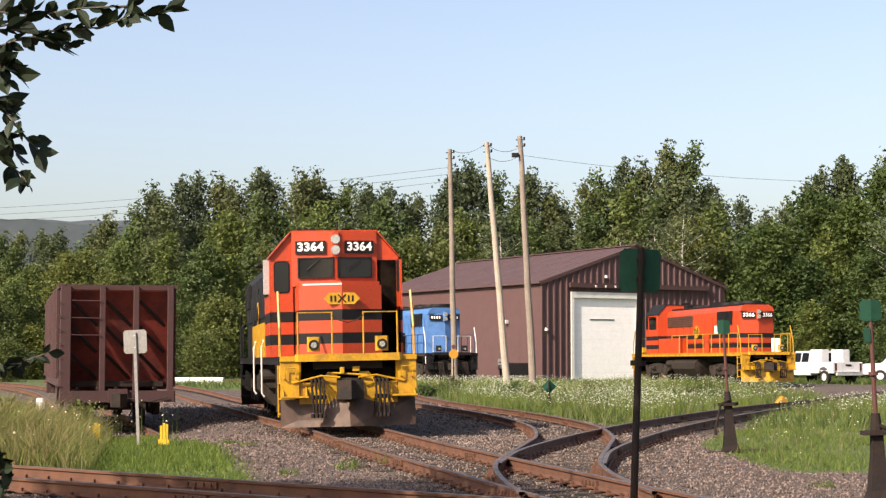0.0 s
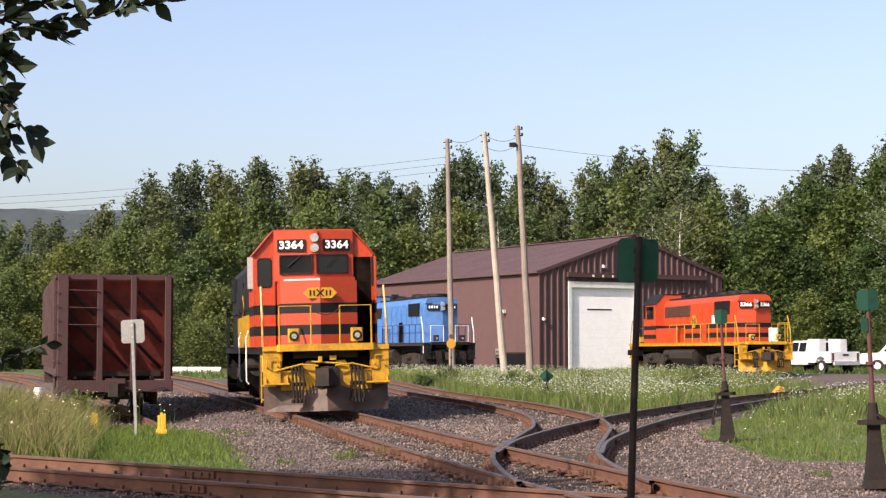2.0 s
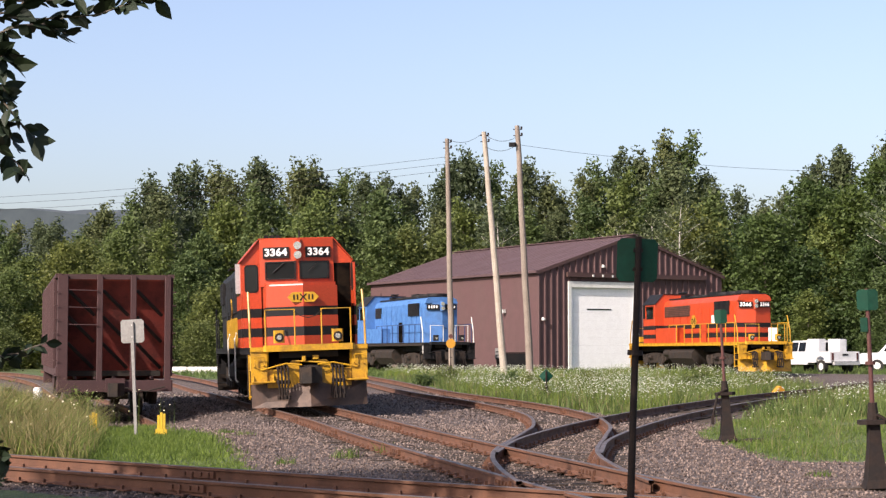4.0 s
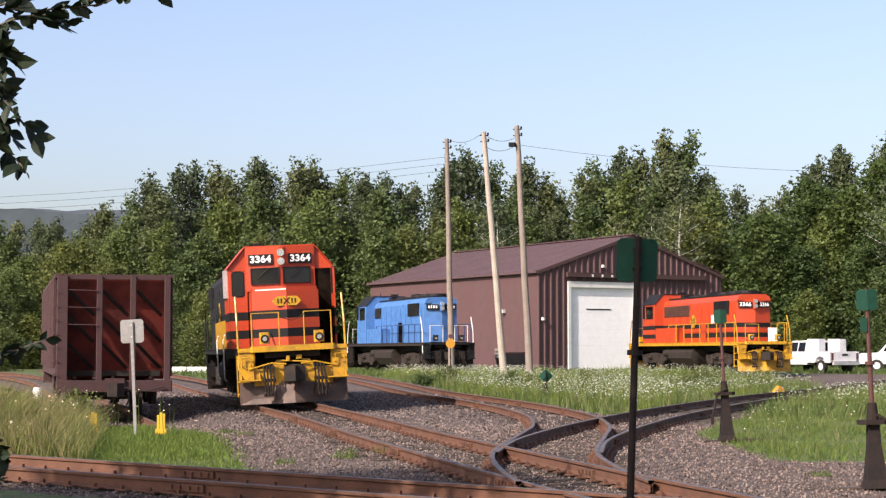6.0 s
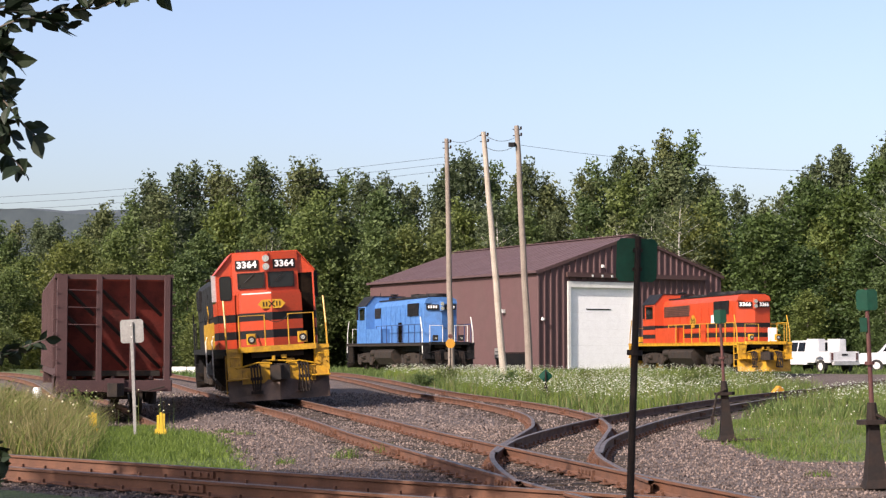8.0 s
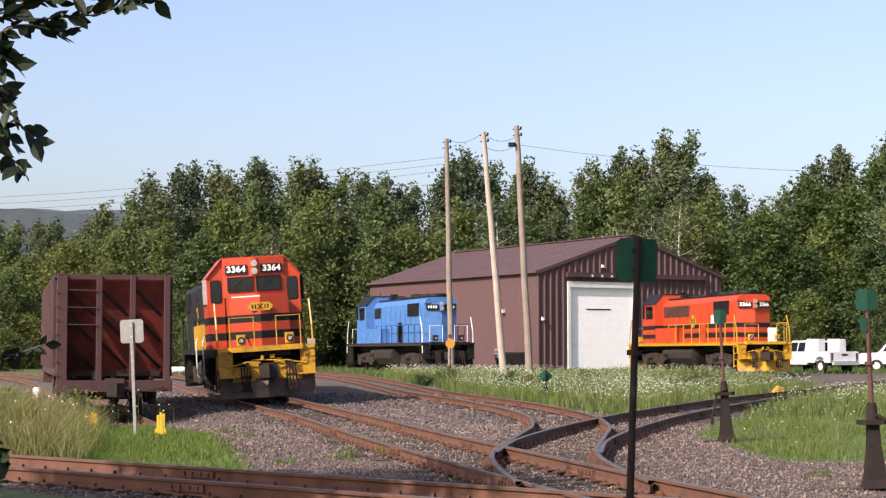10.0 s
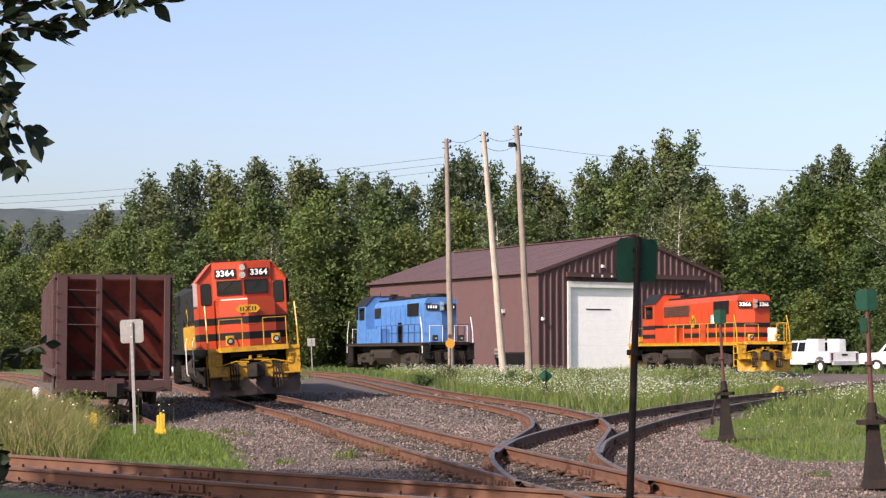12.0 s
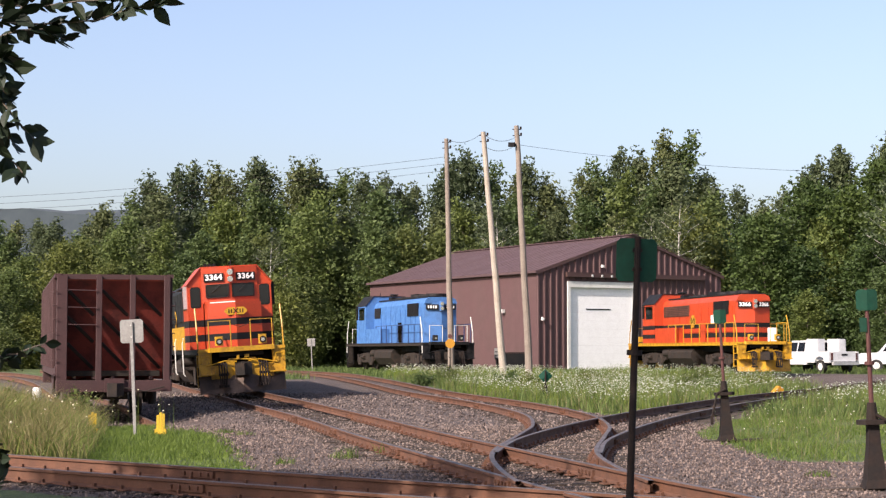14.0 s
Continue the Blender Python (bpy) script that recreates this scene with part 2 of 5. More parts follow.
# ---- plan of the tracks: centre lines as x, y; rail tops at RAIL above the ties ----
RAIL = 0.17
GAUGE = 1.505
MAIN = [(3.9, 10.5), (2.9, 14.2), (2.35, 16.7), (1.77, 18.9), (1.05, 22), (-0.75, 30), (-2.08, 36.6), (-3.05, 41.1), (-4.5, 47.5), (-5.72, 53), (-6.80, 57.7), (-8.75, 65.5), (-11.9, 76.5), (-17, 90), (-24, 104)]
FRONT = [(-26, 40), (-13, 28.9), (-6.55, 23.4), (-0.39, 18.2), (3.4, 15.1), (8, 11.6)]
CURVE = [(2.3, 15.2), (1.72, 18), (1.45, 21.5), (1.5, 25), (2.05, 29.5), (2.55, 34), (2.62, 40), (1.8, 48), (0.25, 57), (-3.2, 76), (-9.5, 98), (-22, 122)]
YARD = [(1.5, 24.5), (2.0, 28.3), (3.05, 33), (4.55, 38.5), (6.3, 44), (8.6, 50.5), (10.9, 56.5), (14.3, 64), (19.5, 74), (26, 84)]
CARS = [(-7.3, 39.6), (-8.63, 44.6), (-12.6, 60), (-18, 76), (-26, 94)]


def spline(pts, step=0.5):
    """Evenly stepped points of a smooth line through pts."""
    p = [Vector(q) for q in pts]
    p = [p[0] * 2 - p[1]] + p + [p[-1] * 2 - p[-2]]
    dense = []
    for a, b, c, d in zip(p, p[1:], p[2:], p[3:]):
        for k in range(24):
            t = k / 24
            dense.append(0.5 * (2 * b + (c - a) * t + (2 * a - 5 * b + 4 * c - d) * t * t + (3 * b - a - 3 * c + d) * t ** 3))
    dense.append(p[-2])
    out, left = [dense[0]], step
    for a, b in zip(dense, dense[1:]):
        span = (b - a).length
        done = 0.0
        while span - done >= left:
            done += left
            out.append(a.lerp(b, done / span))
            left = step
        left -= span - done
    return out


LINES = {n: spline(p) for n, p in (("main", MAIN), ("front", FRONT), ("curve", CURVE), ("yard", YARD), ("cars", CARS))}
CLOUD = np.array([(q.x, q.y) for line in LINES.values() for q in line])


def step(a, b, v):
    t = min(1.0, max(0.0, (v - a) / (b - a)))
    return t * t * (3 - 2 * t)


def across(line, y):
    """x of a centre line at the depth y."""
    pts = LINES[line]
    q = min(pts, key=lambda r: abs(r.y - y))
    return q.x


SIDING = np.array([(q.x, q.y) for q in LINES["cars"]])
DIP = 0.27           # the siding lies lower than the main track


def level(x, y):
    """Height of the ground."""
    z = 0.34 * step(62, 88, y)
    if -24 < x < -4 and 34 < y < 76:
        z -= DIP * step(2.9, 1.5, float(np.min(np.hypot(SIDING[:, 0] - x, SIDING[:, 1] - y)))) * step(74, 62, y) * step(35, 39, y)
    z += 0.10 * noise.noise((x * 0.12, y * 0.12, 1.0)) * step(3, 8, near_track(x, y))
    z += 0.5 * step(-9.5, -16, x) * step(46, 30, y) * step(20, 27, y)
    return z


def near_track(x, y):
    return float(np.min(np.hypot(CLOUD[:, 0] - x, CLOUD[:, 1] - y)))


def grassy(x, y):
    """1 on turf, 0 on gravel."""
    d = near_track(x, y)
    clear = step(1.0, 1.9, d)
    if y > 97:
        return 1.0
    if y < 14:
        return 0.05
    main, curve = across("main", y), across("curve", y)
    g = 0.0
    if x < main and y < 38:
        edge = -2.9 - (y - 24.5) * 0.19
        g = step(edge + 0.5, edge - 0.4, x) * max(step(37, 34, y), step(-5.6, -6.6, x))
    elif x < main and x < -6.2 - (y - 38) * 0.25 and y < 44:
        g = 0.9
    elif x < main:
        g = 0.15 + 0.6 * step(-12, -16, x)
    if 41 < y and x > curve:
        yard = across("yard", y)
        if x < yard:
            g = step(1.5, 2.4, x - curve) * step(1.2, 1.8, yard - x)
    if y > 24:
        yard = across("yard", y)
        if x > yard + 0.5:
            g = max(g, step(4.7, 5.4, x) * step(1.2, 2.0, x - yard) * step(24.6, 26.4, y))
    if y > 80 and x < 16:
        g = max(g, step(80, 84, y))
    if x > 15 and y > 62:
        g *= step(74, 66, y + (x - 18) * 0.2)
    return g * clear


def make_ground():
    xs = list(np.arange(-12, 14.01, 0.4))
    ys = list(np.arange(14, 62.01, 0.4))
    s = 0.4
    while xs[-1] < 2500:
        s *= 1.12
        xs.append(xs[-1] + s)
        xs.insert(0, xs[0] - s)
    s = 0.4
    while ys[-1] < 4000:
        s *= 1.04 if ys[-1] < 130 else 1.25
        ys.append(ys[-1] + s)
    s = 1.0
    while ys[0] > -400:
        s *= 1.25
        ys.insert(0, ys[0] - s)
    verts, g = [], []
    for y in ys:
        for x in xs:
            wild = -60 < x < 60 and 5 < y < 140
            verts.append((x, y, (level(x, y) if wild else 0.34 * step(62, 88, y)) - 0.035))
            g.append(grassy(x, y) if wild else 1.0)
    nx = len(xs)
    faces = [(j * nx + i, j * nx + i + 1, (j + 1) * nx + i + 1, (j + 1) * nx + i) for j in range(len(ys) - 1) for i in range(nx - 1)]
    ob = bare("ground", verts, faces, GROUND)
    at = ob.data.attributes.new("grass", "FLOAT", "POINT")
    at.data.foreach_set("value", g)
    for p in ob.data.polygons:
        p.use_smooth = True
    return tagged(ob, "gravel yard ground with patches of rough turf", "ground", kind="structure")


make_ground()

RAIL_PROF = [(-0.07, 0), (0.07, 0), (0.07, 0.014), (0.012, 0.035), (0.012, 0.125), (0.036, 0.135), (0.036, 0.165), (0.028, 0.17), (-0.028, 0.17), (-0.036, 0.165), (-0.036, 0.135), (-0.012, 0.125), (-0.012, 0.035), (-0.07, 0.014)]


def cant(line, y):
    """Half the banking of the main track: its outer rail rises on the curve."""
    return 0.75 * math.sin(radians(lean(y))) if line == "main" else 0.0


def lean(y):
    return 1.2 + 2.5 * step(38, 51, y)


def track(name, line, label, first=0, last=None, ties=True):
    pts = LINES[line][first:last]
    t = thing(name, Matrix(), label, "track", kind="structure")
    n = len(pts)
    dirs = [(pts[min(i + 1, n - 1)] - pts[max(i - 1, 0)]).normalized() for i in range(n)]
    for side in (-1, 1):
        verts, faces, k = [], [], len(RAIL_PROF)
        for p, d in zip(pts, dirs):
            r = Vector((d.y, -d.x))
            z = level(p.x, p.y) + side * cant(line, p.y)
            for a, h in RAIL_PROF:
                q = p + r * (side * GAUGE / 2 + a)
                verts.append((q.x, q.y, z + h))
        for i in range(n - 1):
            for j in range(k):
                faces.append((i * k + j, i * k + (j + 1) % k, (i + 1) * k + (j + 1) % k, (i + 1) * k + j))
        rail = bare("rail", verts, faces, RUST, t)
        rail.data.materials.append(RAILHEAD)
        heads = [1 if (f % k) in (6, 7, 8) else 0 for f in range(len(faces))]
        rail.data.polygons.foreach_set("material_index", heads)
        # joint bars with their bolts, every few metres
        for i in range(7 + 3 * (side > 0), n - 2, 13):
            if pts[i].y > 66:
                break
            p, d = pts[i], dirs[i]
            r = Vector((d.y, -d.x))
            q = p + r * side * GAUGE / 2
            bm = mesh()
            m = pose(q.x, q.y, level(p.x, p.y), 0, 0, math.degrees(math.atan2(d.y, d.x)))
            for s in (-1, 1):
                box(bm, 0, s * 0.032, 0.08, 0.62, 0.036, 0.085, m)
                for b in (-0.22, -0.08, 0.08, 0.22):
                    box(bm, b, s * 0.06, 0.085, 0.045, 0.03, 0.045, m)
            part("joint_bar", bm, RUST, t)
    if ties:
        bm = mesh()
        box(bm, 0, 0, -0.075, 2.55, 0.22, 0.15, chamfer=0.01)
        me = bpy.data.meshes.new("tie")
        bmesh.ops.recalc_face_normals(bm, faces=bm.faces[:])
        bm.to_mesh(me)
        bm.free()
        me.materials.append(TIE)
        rnd = random.Random(line)
        for p, d in zip(pts, dirs):
            if p.y > 62:
                break
            o = new("tie", me)
            o.parent = t
            o.matrix_local = pose(p.x + rnd.uniform(-.03, .03), p.y + rnd.uniform(-.03, .03), level(p.x, p.y) - 0.024 + rnd.uniform(-0.014, 0.012), 0, 0, math.degrees(math.atan2(d.y, d.x)) + 90 + rnd.uniform(-2, 2))
        # tie plates with spike heads
        bm = mesh()
        for p, d in zip(pts, dirs):
            if p.y > 40:
                break
            m = pose(p.x, p.y, level(p.x, p.y), 0, 0, math.degrees(math.atan2(d.y, d.x)))
            for s in (-1, 1):
                box(bm, 0, s * GAUGE / 2, 0.008, 0.18, 0.30, 0.016, m)
                for e in (-0.1, 0.1):
                    box(bm, 0.04 * (1 if e > 0 else -1), s * GAUGE / 2 + e, 0.035, 0.035, 0.035, 0.05, m)
        tagged(part("tie_plate", bm, RUST, t), kind="stuff")
    return t


track("track_main", "main", "rusty main track curving away on old ties")
track("track_front", "front", "rusty crossing track with jointed rails")
track("track_curve", "curve", "rusty turnout track curving behind the gravel", first=8)
track("track_yard", "yard", "yard track curving towards the shed through grass")
track("track_cars", "cars", "siding track under the parked hopper car")


# ---- shed ----
SHED = pose(6.3, 112, 0.34, 0, 0, 30)       # near corner; local x along the gable, y along the long wall
SW, SL, SE, SR = 15.4, 24.0, 6.55, 9.1     # width, length, eave, ridge


def shed():
    s = thing("storage_shed", SHED, "brown corrugated metal engine shed with low gable roof", "shed", kind="structure")
    D0, D1, DH = 2.3, 8.1, 5.95
    bm = mesh()
    # gable wall round the door opening, 0.2 thick
    prism(bm, [(0, 0), (D0, 0), (D0, DH), (D1, DH), (D1, 0), (SW, 0), (SW, SE), (SW / 2, SR), (0, SE)], 0, 0.2, ALONG_Y)
    part("gable_wall", bm, WALL, s)
    bm = mesh()
    prism(bm, [(0, 0), (SW, 0), (SW, SE), (SW / 2, SR), (0, SE)], SL - 0.2, SL, ALONG_Y)
    part("back_wall", bm, WALL, s)
    for x in (0.1, SW - 0.1):
        bm = mesh()
        box(bm, x, SL / 2, SE / 2, 0.2, SL - 0.42, SE)
        part("side_wall", bm, WALL, s)
    # corrugation ribs
    k = 0.0
    while k < SW:
        bm = mesh()
        top = SE + (SR - SE) * (1 - abs(k - SW / 2) / (SW / 2)) - 0.1
        lo = DH + 0.1 if D0 - 0.15 < k < D1 + 0.15 else 0.02
        prism(bm, [(k - 0.05, -0.075), (k + 0.05, -0.075), (k + 0.08, 0), (k - 0.08, 0)], lo, top)
        part("wall_rib", bm, WALL, s)
        k += 0.5
    for sgn in (-1, 1):
        bm = mesh()
        a, b = (-0.14, SE - 0.06), (SW / 2, SR)
        prof = [a, b, (b[0], b[1] + 0.12), (a[0], a[1] + 0.12)]
        if sgn > 0:
            prof = [(SW - p[0], p[1]) for p in prof][::-1]
        prism(bm, prof, -0.1, SL + 0.02, ALONG_Y)
        slope = part("roof", bm, ROOF, s)
        k = 0.0
        while k < SL:
            bm = mesh()
            q = [(prof[3][0], prof[3][1]), (prof[2][0], prof[2][1]), (prof[2][0], prof[2][1] + 0.02), (prof[3][0], prof[3][1] + 0.02)] if sgn < 0 else \
                [(prof[0][0], prof[0][1] + .12), (prof[1][0], prof[1][1] + .12), (prof[1][0], prof[1][1] + 0.155), (prof[0][0], prof[0][1] + 0.155)]
            prism(bm, q, k - 0.03, k + 0.03, ALONG_Y)
            part("seam", bm, ROOF, slope)
            k += 0.75
        bm = mesh()
        x0, x1 = (-0.18, SW / 2) if sgn < 0 else (SW + 0.18, SW / 2)
        prism(bm, [(x0, SE - 0.20), (x1, SR - 0.06), (x1, SR + 0.14), (x0, SE + 0.02)], -0.14, -0.1, ALONG_Y)
        part("rake_trim", bm, TRIM, s)
    bm = mesh()
    box(bm, -0.22, SL / 2, SE - 0.02, 0.14, SL + 0.3, 0.16)
    part("gutter", bm, ROOF, s, "pale lit eave gutter")
    bm = mesh()
    box(bm, SW / 2, SL / 2, SR + 0.15, 0.5, SL + 0.6, 0.06)
    part("ridge_cap", bm, ROOF, s)
    bm = mesh()
    box(bm, SW * 0.5 + 0.3, -0.16, DH + 0.45, SW * 0.76, 0.22, 0.32)
    part("door_track", bm, TRIM, s)
    bm = mesh()
    for x in (D0 + 0.11, D1 - 0.11):
        box(bm, x, 0.06, DH / 2, 0.22, 0.34, DH)
    box(bm, (D0 + D1) / 2, 0.06, DH - 0.2, D1 - D0 - 0.44, 0.34, 0.4)
    part("door_frame", bm, DIRTY_WHITE, s, "pale grey door frame")
    door = part("roll_up_door", mesh(), WHITE, s, "white sectional overhead door, shut")
    x0, x1, h = D0 + 0.22, D1 - 0.22, DH - 0.4
    for i in range(10):
        bm = mesh()
        box(bm, (x0 + x1) / 2, 0.12, (i + 0.5) * h / 10, x1 - x0, 0.06, h / 10 - 0.008)
        part("door_panel", bm, WHITE, door)
    bm = mesh()
    box(bm, (x0 + x1) / 2 - 0.3, 0.08, h * 0.74, 2.0, 0.03, 0.07)
    part("window_strip", bm, GLASS, door)
    bm = mesh()
    box(bm, (D0 + D1) / 2, 0.165, h / 2, x1 - x0, 0.02, h)
    part("door_backing", bm, DIRTY_WHITE, door)
    for x, z in ((0.25, 3.4), (5.1, 7.0), (4.2, 6.75 - 0.4), (5.0, 6.35), (5.8, 6.35)):
        bm = mesh()
        box(bm, x, -0.18, z, 0.2, 0.22, 0.15, chamfer=0.04)
        rod(bm, (x, -0.05, z + 0.1), (x, -0.3, z + 0.02), 0.04)
        part("wall_lamp", bm, DIRTY_WHITE, s)
    bm = mesh()
    box(bm, -0.16, 4.2, 4.0, 0.24, 0.3, 0.25)
    part("wall_lamp", bm, DIRTY_WHITE, s)
    bm = mesh()
    box(bm, SW / 2, SL / 2, -0.06, SW - 0.5, SL - 0.5, 0.1)
    part("floor_slab", bm, DIRTY_WHITE, s)
    return s


shed()


# ---- locomotives: local origin on the rail tops below the front end, y along the loco, x to the viewer's right ----
def handrail(bm, pts, posts, top, base, r=0.026):
    pipe(bm, [(x, y, top) for x, y in pts], r)
    for x, y in posts:
        rod(bm, (x, y, base), (x, y, top), r, n=6)


def wheelset(parent, y):
    bm = mesh()
    rod(bm, (-0.9, 0, 0), (0.9, 0, 0), 0.09, n=12)
    for s in (-1, 1):
        rod(bm, (s * 0.685, 0, 0), (s * 0.82, 0, 0), 0.505, n=28)
        rod(bm, (s * 0.66, 0, 0), (s * 0.69, 0, 0), 0.535, n=28)
        for k in range(6):
            a = k * math.pi / 3
            box(bm, s * 0.83, 0.3 * math.cos(a), 0.3 * math.sin(a), 0.03, 0.07, 0.07)
    w = part("wheelset", bm, GRIME, parent)
    w.location = (0, y, 0.505)
    return w


def truck_frame(parent, y, axles, gap):
    half = gap * (axles - 1) / 2
    bm = mesh()
    for s in (-1, 1):
        prof = [(y - half - 0.75, 0.62), (y - half - 0.3, 0.42), (y + half + 0.3, 0.42), (y + half + 0.75, 0.62), (y + half + 0.75, 0.86), (y + half * 0.4, 1.02), (y - half * 0.4, 1.02), (y - half - 0.75, 0.86)]
        prism(bm, prof, s * 1.0 - 0.09, s * 1.0 + 0.09, ALONG_X)
        for a in range(axles):
            yy = y - half + a * gap
            box(bm, s * 1.12, yy, 0.52, 0.2, 0.42, 0.46, chamfer=0.06)
            for e in (-0.34, 0.34):
                rod(bm, (s * 1.12, yy + e, 0.45), (s * 1.12, yy + e, 0.92), 0.09, n=8)
        rod(bm, (s * 1.16, y - half * 0.55, 0.75), (s * 1.16, y - half * 0.15, 0.75), 0.1)
    box(bm, 0, y, 0.9, 1.9, 0.6, 0.3)
    return part("truck_frame", bm, GRIME, parent)


def rounded(cx, cz, w, h, r):
    """Rectangle with rounded corners as a profile."""
    out = []
    for a, sx, sz in ((0, 1, 1), (90, -1, 1), (180, -1, -1), (270, 1, -1)):
        for k in range(4):
            q = radians(a + 30 * k)
            out.append((cx + sx * (w / 2 - r) + r * math.cos(q), cz + sz * (h / 2 - r) + r * math.sin(q)))
    return out


def vee(w, y0, deep):
    """Shallow pointed front in plan, half width w."""
    return [(-w, y0 + deep), (0, y0), (w, y0 + deep)]


def end_gear(t, flip, L, mats):
    """Pilot, coupler, hoses, steps of one end. flip: at the far end."""
    F = Matrix() if not flip else Matrix.Translation((0, L, 0)) @ pose(0, 0, 0, 0, 0, 180)
    yel, steel = mats["end"], mats["plow"]
    bm = mesh()
    box(bm, 0, 0.16, 1.535, 2.96, 0.4, 0.11, F)
    box(bm, 0, -0.06, 1.55, 2.3, 0.22, 0.16, F, chamfer=0.06)
    part("end_sill", bm, yel, t)
    # draft gear box, dark and wide to paint in the shadow under the sill
    bm = mesh()
    box(bm, 0, 0.16, 1.39, 1.5, 0.1, 0.18, F)
    part("draft_box", bm, GRIME, t)
    bm = mesh()
    # plow blade: pointed in plan, leaning back
    lo = [(-1.46, 0.12), (0, -0.22), (1.46, 0.12)]
    hi = [(-1.46, 0.20), (0, 0.02), (1.46, 0.20)]
    for a, b in ((0, 1), (1, 2)):
        v = [bm.verts.new(F @ Vector(q)) for q in ((*lo[a], 0.07), (*lo[b], 0.07), (*hi[b], 0.66), (*hi[a], 0.66))]
        w = [bm.verts.new(F @ Vector((q.x, q.y, q.z))) for q in (Vector((*lo[a], 0.07)) + Vector((0, .04, 0)), Vector((*lo[b], 0.07)) + Vector((0, .04, 0)), Vector((*hi[b], 0.66)) + Vector((0, .04, 0)), Vector((*hi[a], 0.66)) + Vector((0, .04, 0)))]
        bm.faces.new(v)
        bm.faces.new(w[::-1])
        for i in range(4):
            bm.faces.new((v[i], v[(i + 1) % 4], w[(i + 1) % 4], w[i]))
    part("plow", bm, steel, t, "bare worn steel plow blade")
    for s in (-1, 1):
        bm = mesh()
        box(bm, s * 1.27, 0.05, 1.08, 0.40, 0.10, 0.80, F)
        part("corner_plate", bm, yel, t)
        bm = mesh()
        prism(bm, [(s * 0.24, 0.56), (s * 1.06, 0.56), (s * 1.06, 1.02), (s * 0.62, 1.02), (s * 0.44, 1.24), (s * 0.24, 1.24)][::s], 0.06, 0.12, F @ ALONG_Y)
        part("pilot_plate", bm, yel, t)
        bm = mesh()
        box(bm, s * 1.17, -0.08, 0.72, 0.58, 0.24, 0.035, F)
        for e in (0.92, 1.42):
            prism(bm, [(0.04, 0.72), (-0.18, 0.72), (0.04, 0.92)], s * e - 0.012, s * e + 0.012, F @ ALONG_X)
        part("foot_board", bm, yel, t)
        bm = mesh()
        pipe(bm, [F @ Vector(q) for q in ((s * 1.38, 0.0, 1.10), (s * 1.38, -0.09, 1.12), (s * 1.38, -0.09, 1.34), (s * 1.14, -0.09, 1.34), (s * 1.14, -0.09, 1.14), (s * 1.14, 0.0, 1.12))], 0.016)
        part("grab_iron", bm, yel, t)
        bm = mesh()
        prism(bm, [(0.10, 1.02), (-0.10, 1.47), (0.10, 1.47)], s * 1.05 - 0.02, s * 1.05 + 0.02, F @ ALONG_X)
        part("sill_bracket", bm, yel, t)
    # flat plate whose black colour is the shade behind the pilot
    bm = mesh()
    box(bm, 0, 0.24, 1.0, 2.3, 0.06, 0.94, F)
    part("pilot_shade", bm, PIT, t, "near-black plate painted as the shade behind the pilot")
    bm = mesh()
    box(bm, -0.14, 0.0, 1.27, 0.10, 0.16, 0.14, F, chamfer=0.02)
    box(bm, 0.16, 0.02, 1.30, 0.16, 0.12, 0.10, F, chamfer=0.02)
    rod(bm, F @ Vector((-0.35, 0.02, 1.22)), F @ Vector((0.40, -0.02, 1.16)), 0.022)
    part("lifting_gear", bm, yel, t)
    for s in (-1, 1):
        bm = mesh()
        for k in range(4):
            box(bm, s * 1.32, 0.42 + 0.05 * k, 0.35 + 0.33 * k, 0.34, 0.3, 0.035, F)
        box(bm, s * 1.48, 0.62, 0.9, 0.03, 0.06, 1.25, F)
        box(bm, s * 1.14, 0.62, 0.9, 0.03, 0.06, 1.25, F)
        part("step", bm, yel, t)
    bm = mesh()
    box(bm, 0, -0.12, 0.86, 0.30, 0.5, 0.28, F)
    prism(bm, [(-0.27, -0.62), (-0.02, -0.70), (0.08, -0.5), (0.27, -0.46), (0.27, -0.24), (-0.27, -0.24)], 0.66, 1.06, F)
    box(bm, 0, 0.0, 0.88, 0.52, 0.14, 0.44, F, chamfer=0.04)
    box(bm, -0.02, -0.3, 1.06, 0.12, 0.2, 0.1, F)
    part("coupler", bm, GRIME, t, "dark rusty knuckle coupler")
    for s in (-1, 1):
        for k in range(4):
            bm = mesh()
            x = s * (0.56 + 0.085 * k)
            pipe(bm, [F @ Vector(q) for q in ((x, 0.12, 1.10), (x, -0.16, 1.05), (x + 0.01, -0.24, 0.75), (x + 0.03 * (k - 1.5), -0.22, 0.30 + 0.07 * (k % 2)))], 0.030, 6)
            for e in (0.75, 0.36):
                rod(bm, F @ Vector((x + 0.012, -0.235, e)), F @ Vector((x + 0.012, -0.235, e - 0.09)), 0.046, n=7)
            part("hose", bm, CAST, t, "dark rusty hanging air hose")
        bm = mesh()
        pipe(bm, [F @ Vector(q) for q in ((s * 0.2, -0.1, 1.12), (s * 0.6, -0.05, 1.16), (s * 1.2, -0.02, 1.02), (s * 1.4, 0.1, 1.12))], 0.022)
        part("cut_lever", bm, yel, t)
        # ditch light
        bm = mesh()
        box(bm, s * 0.74, 0.12, 1.84, 0.27, 0.22, 0.32, F, chamfer=0.03)
        lamp = part("ditch_light", bm, yel, t)
        bm = mesh()
        rod(bm, F @ Vector((s * 0.74, 0.04, 1.82)), F @ Vector((s * 0.74, -0.03, 1.82)), 0.115, n=18)
        part("lamp_ring", bm, CAST, lamp)
        bm = mesh()
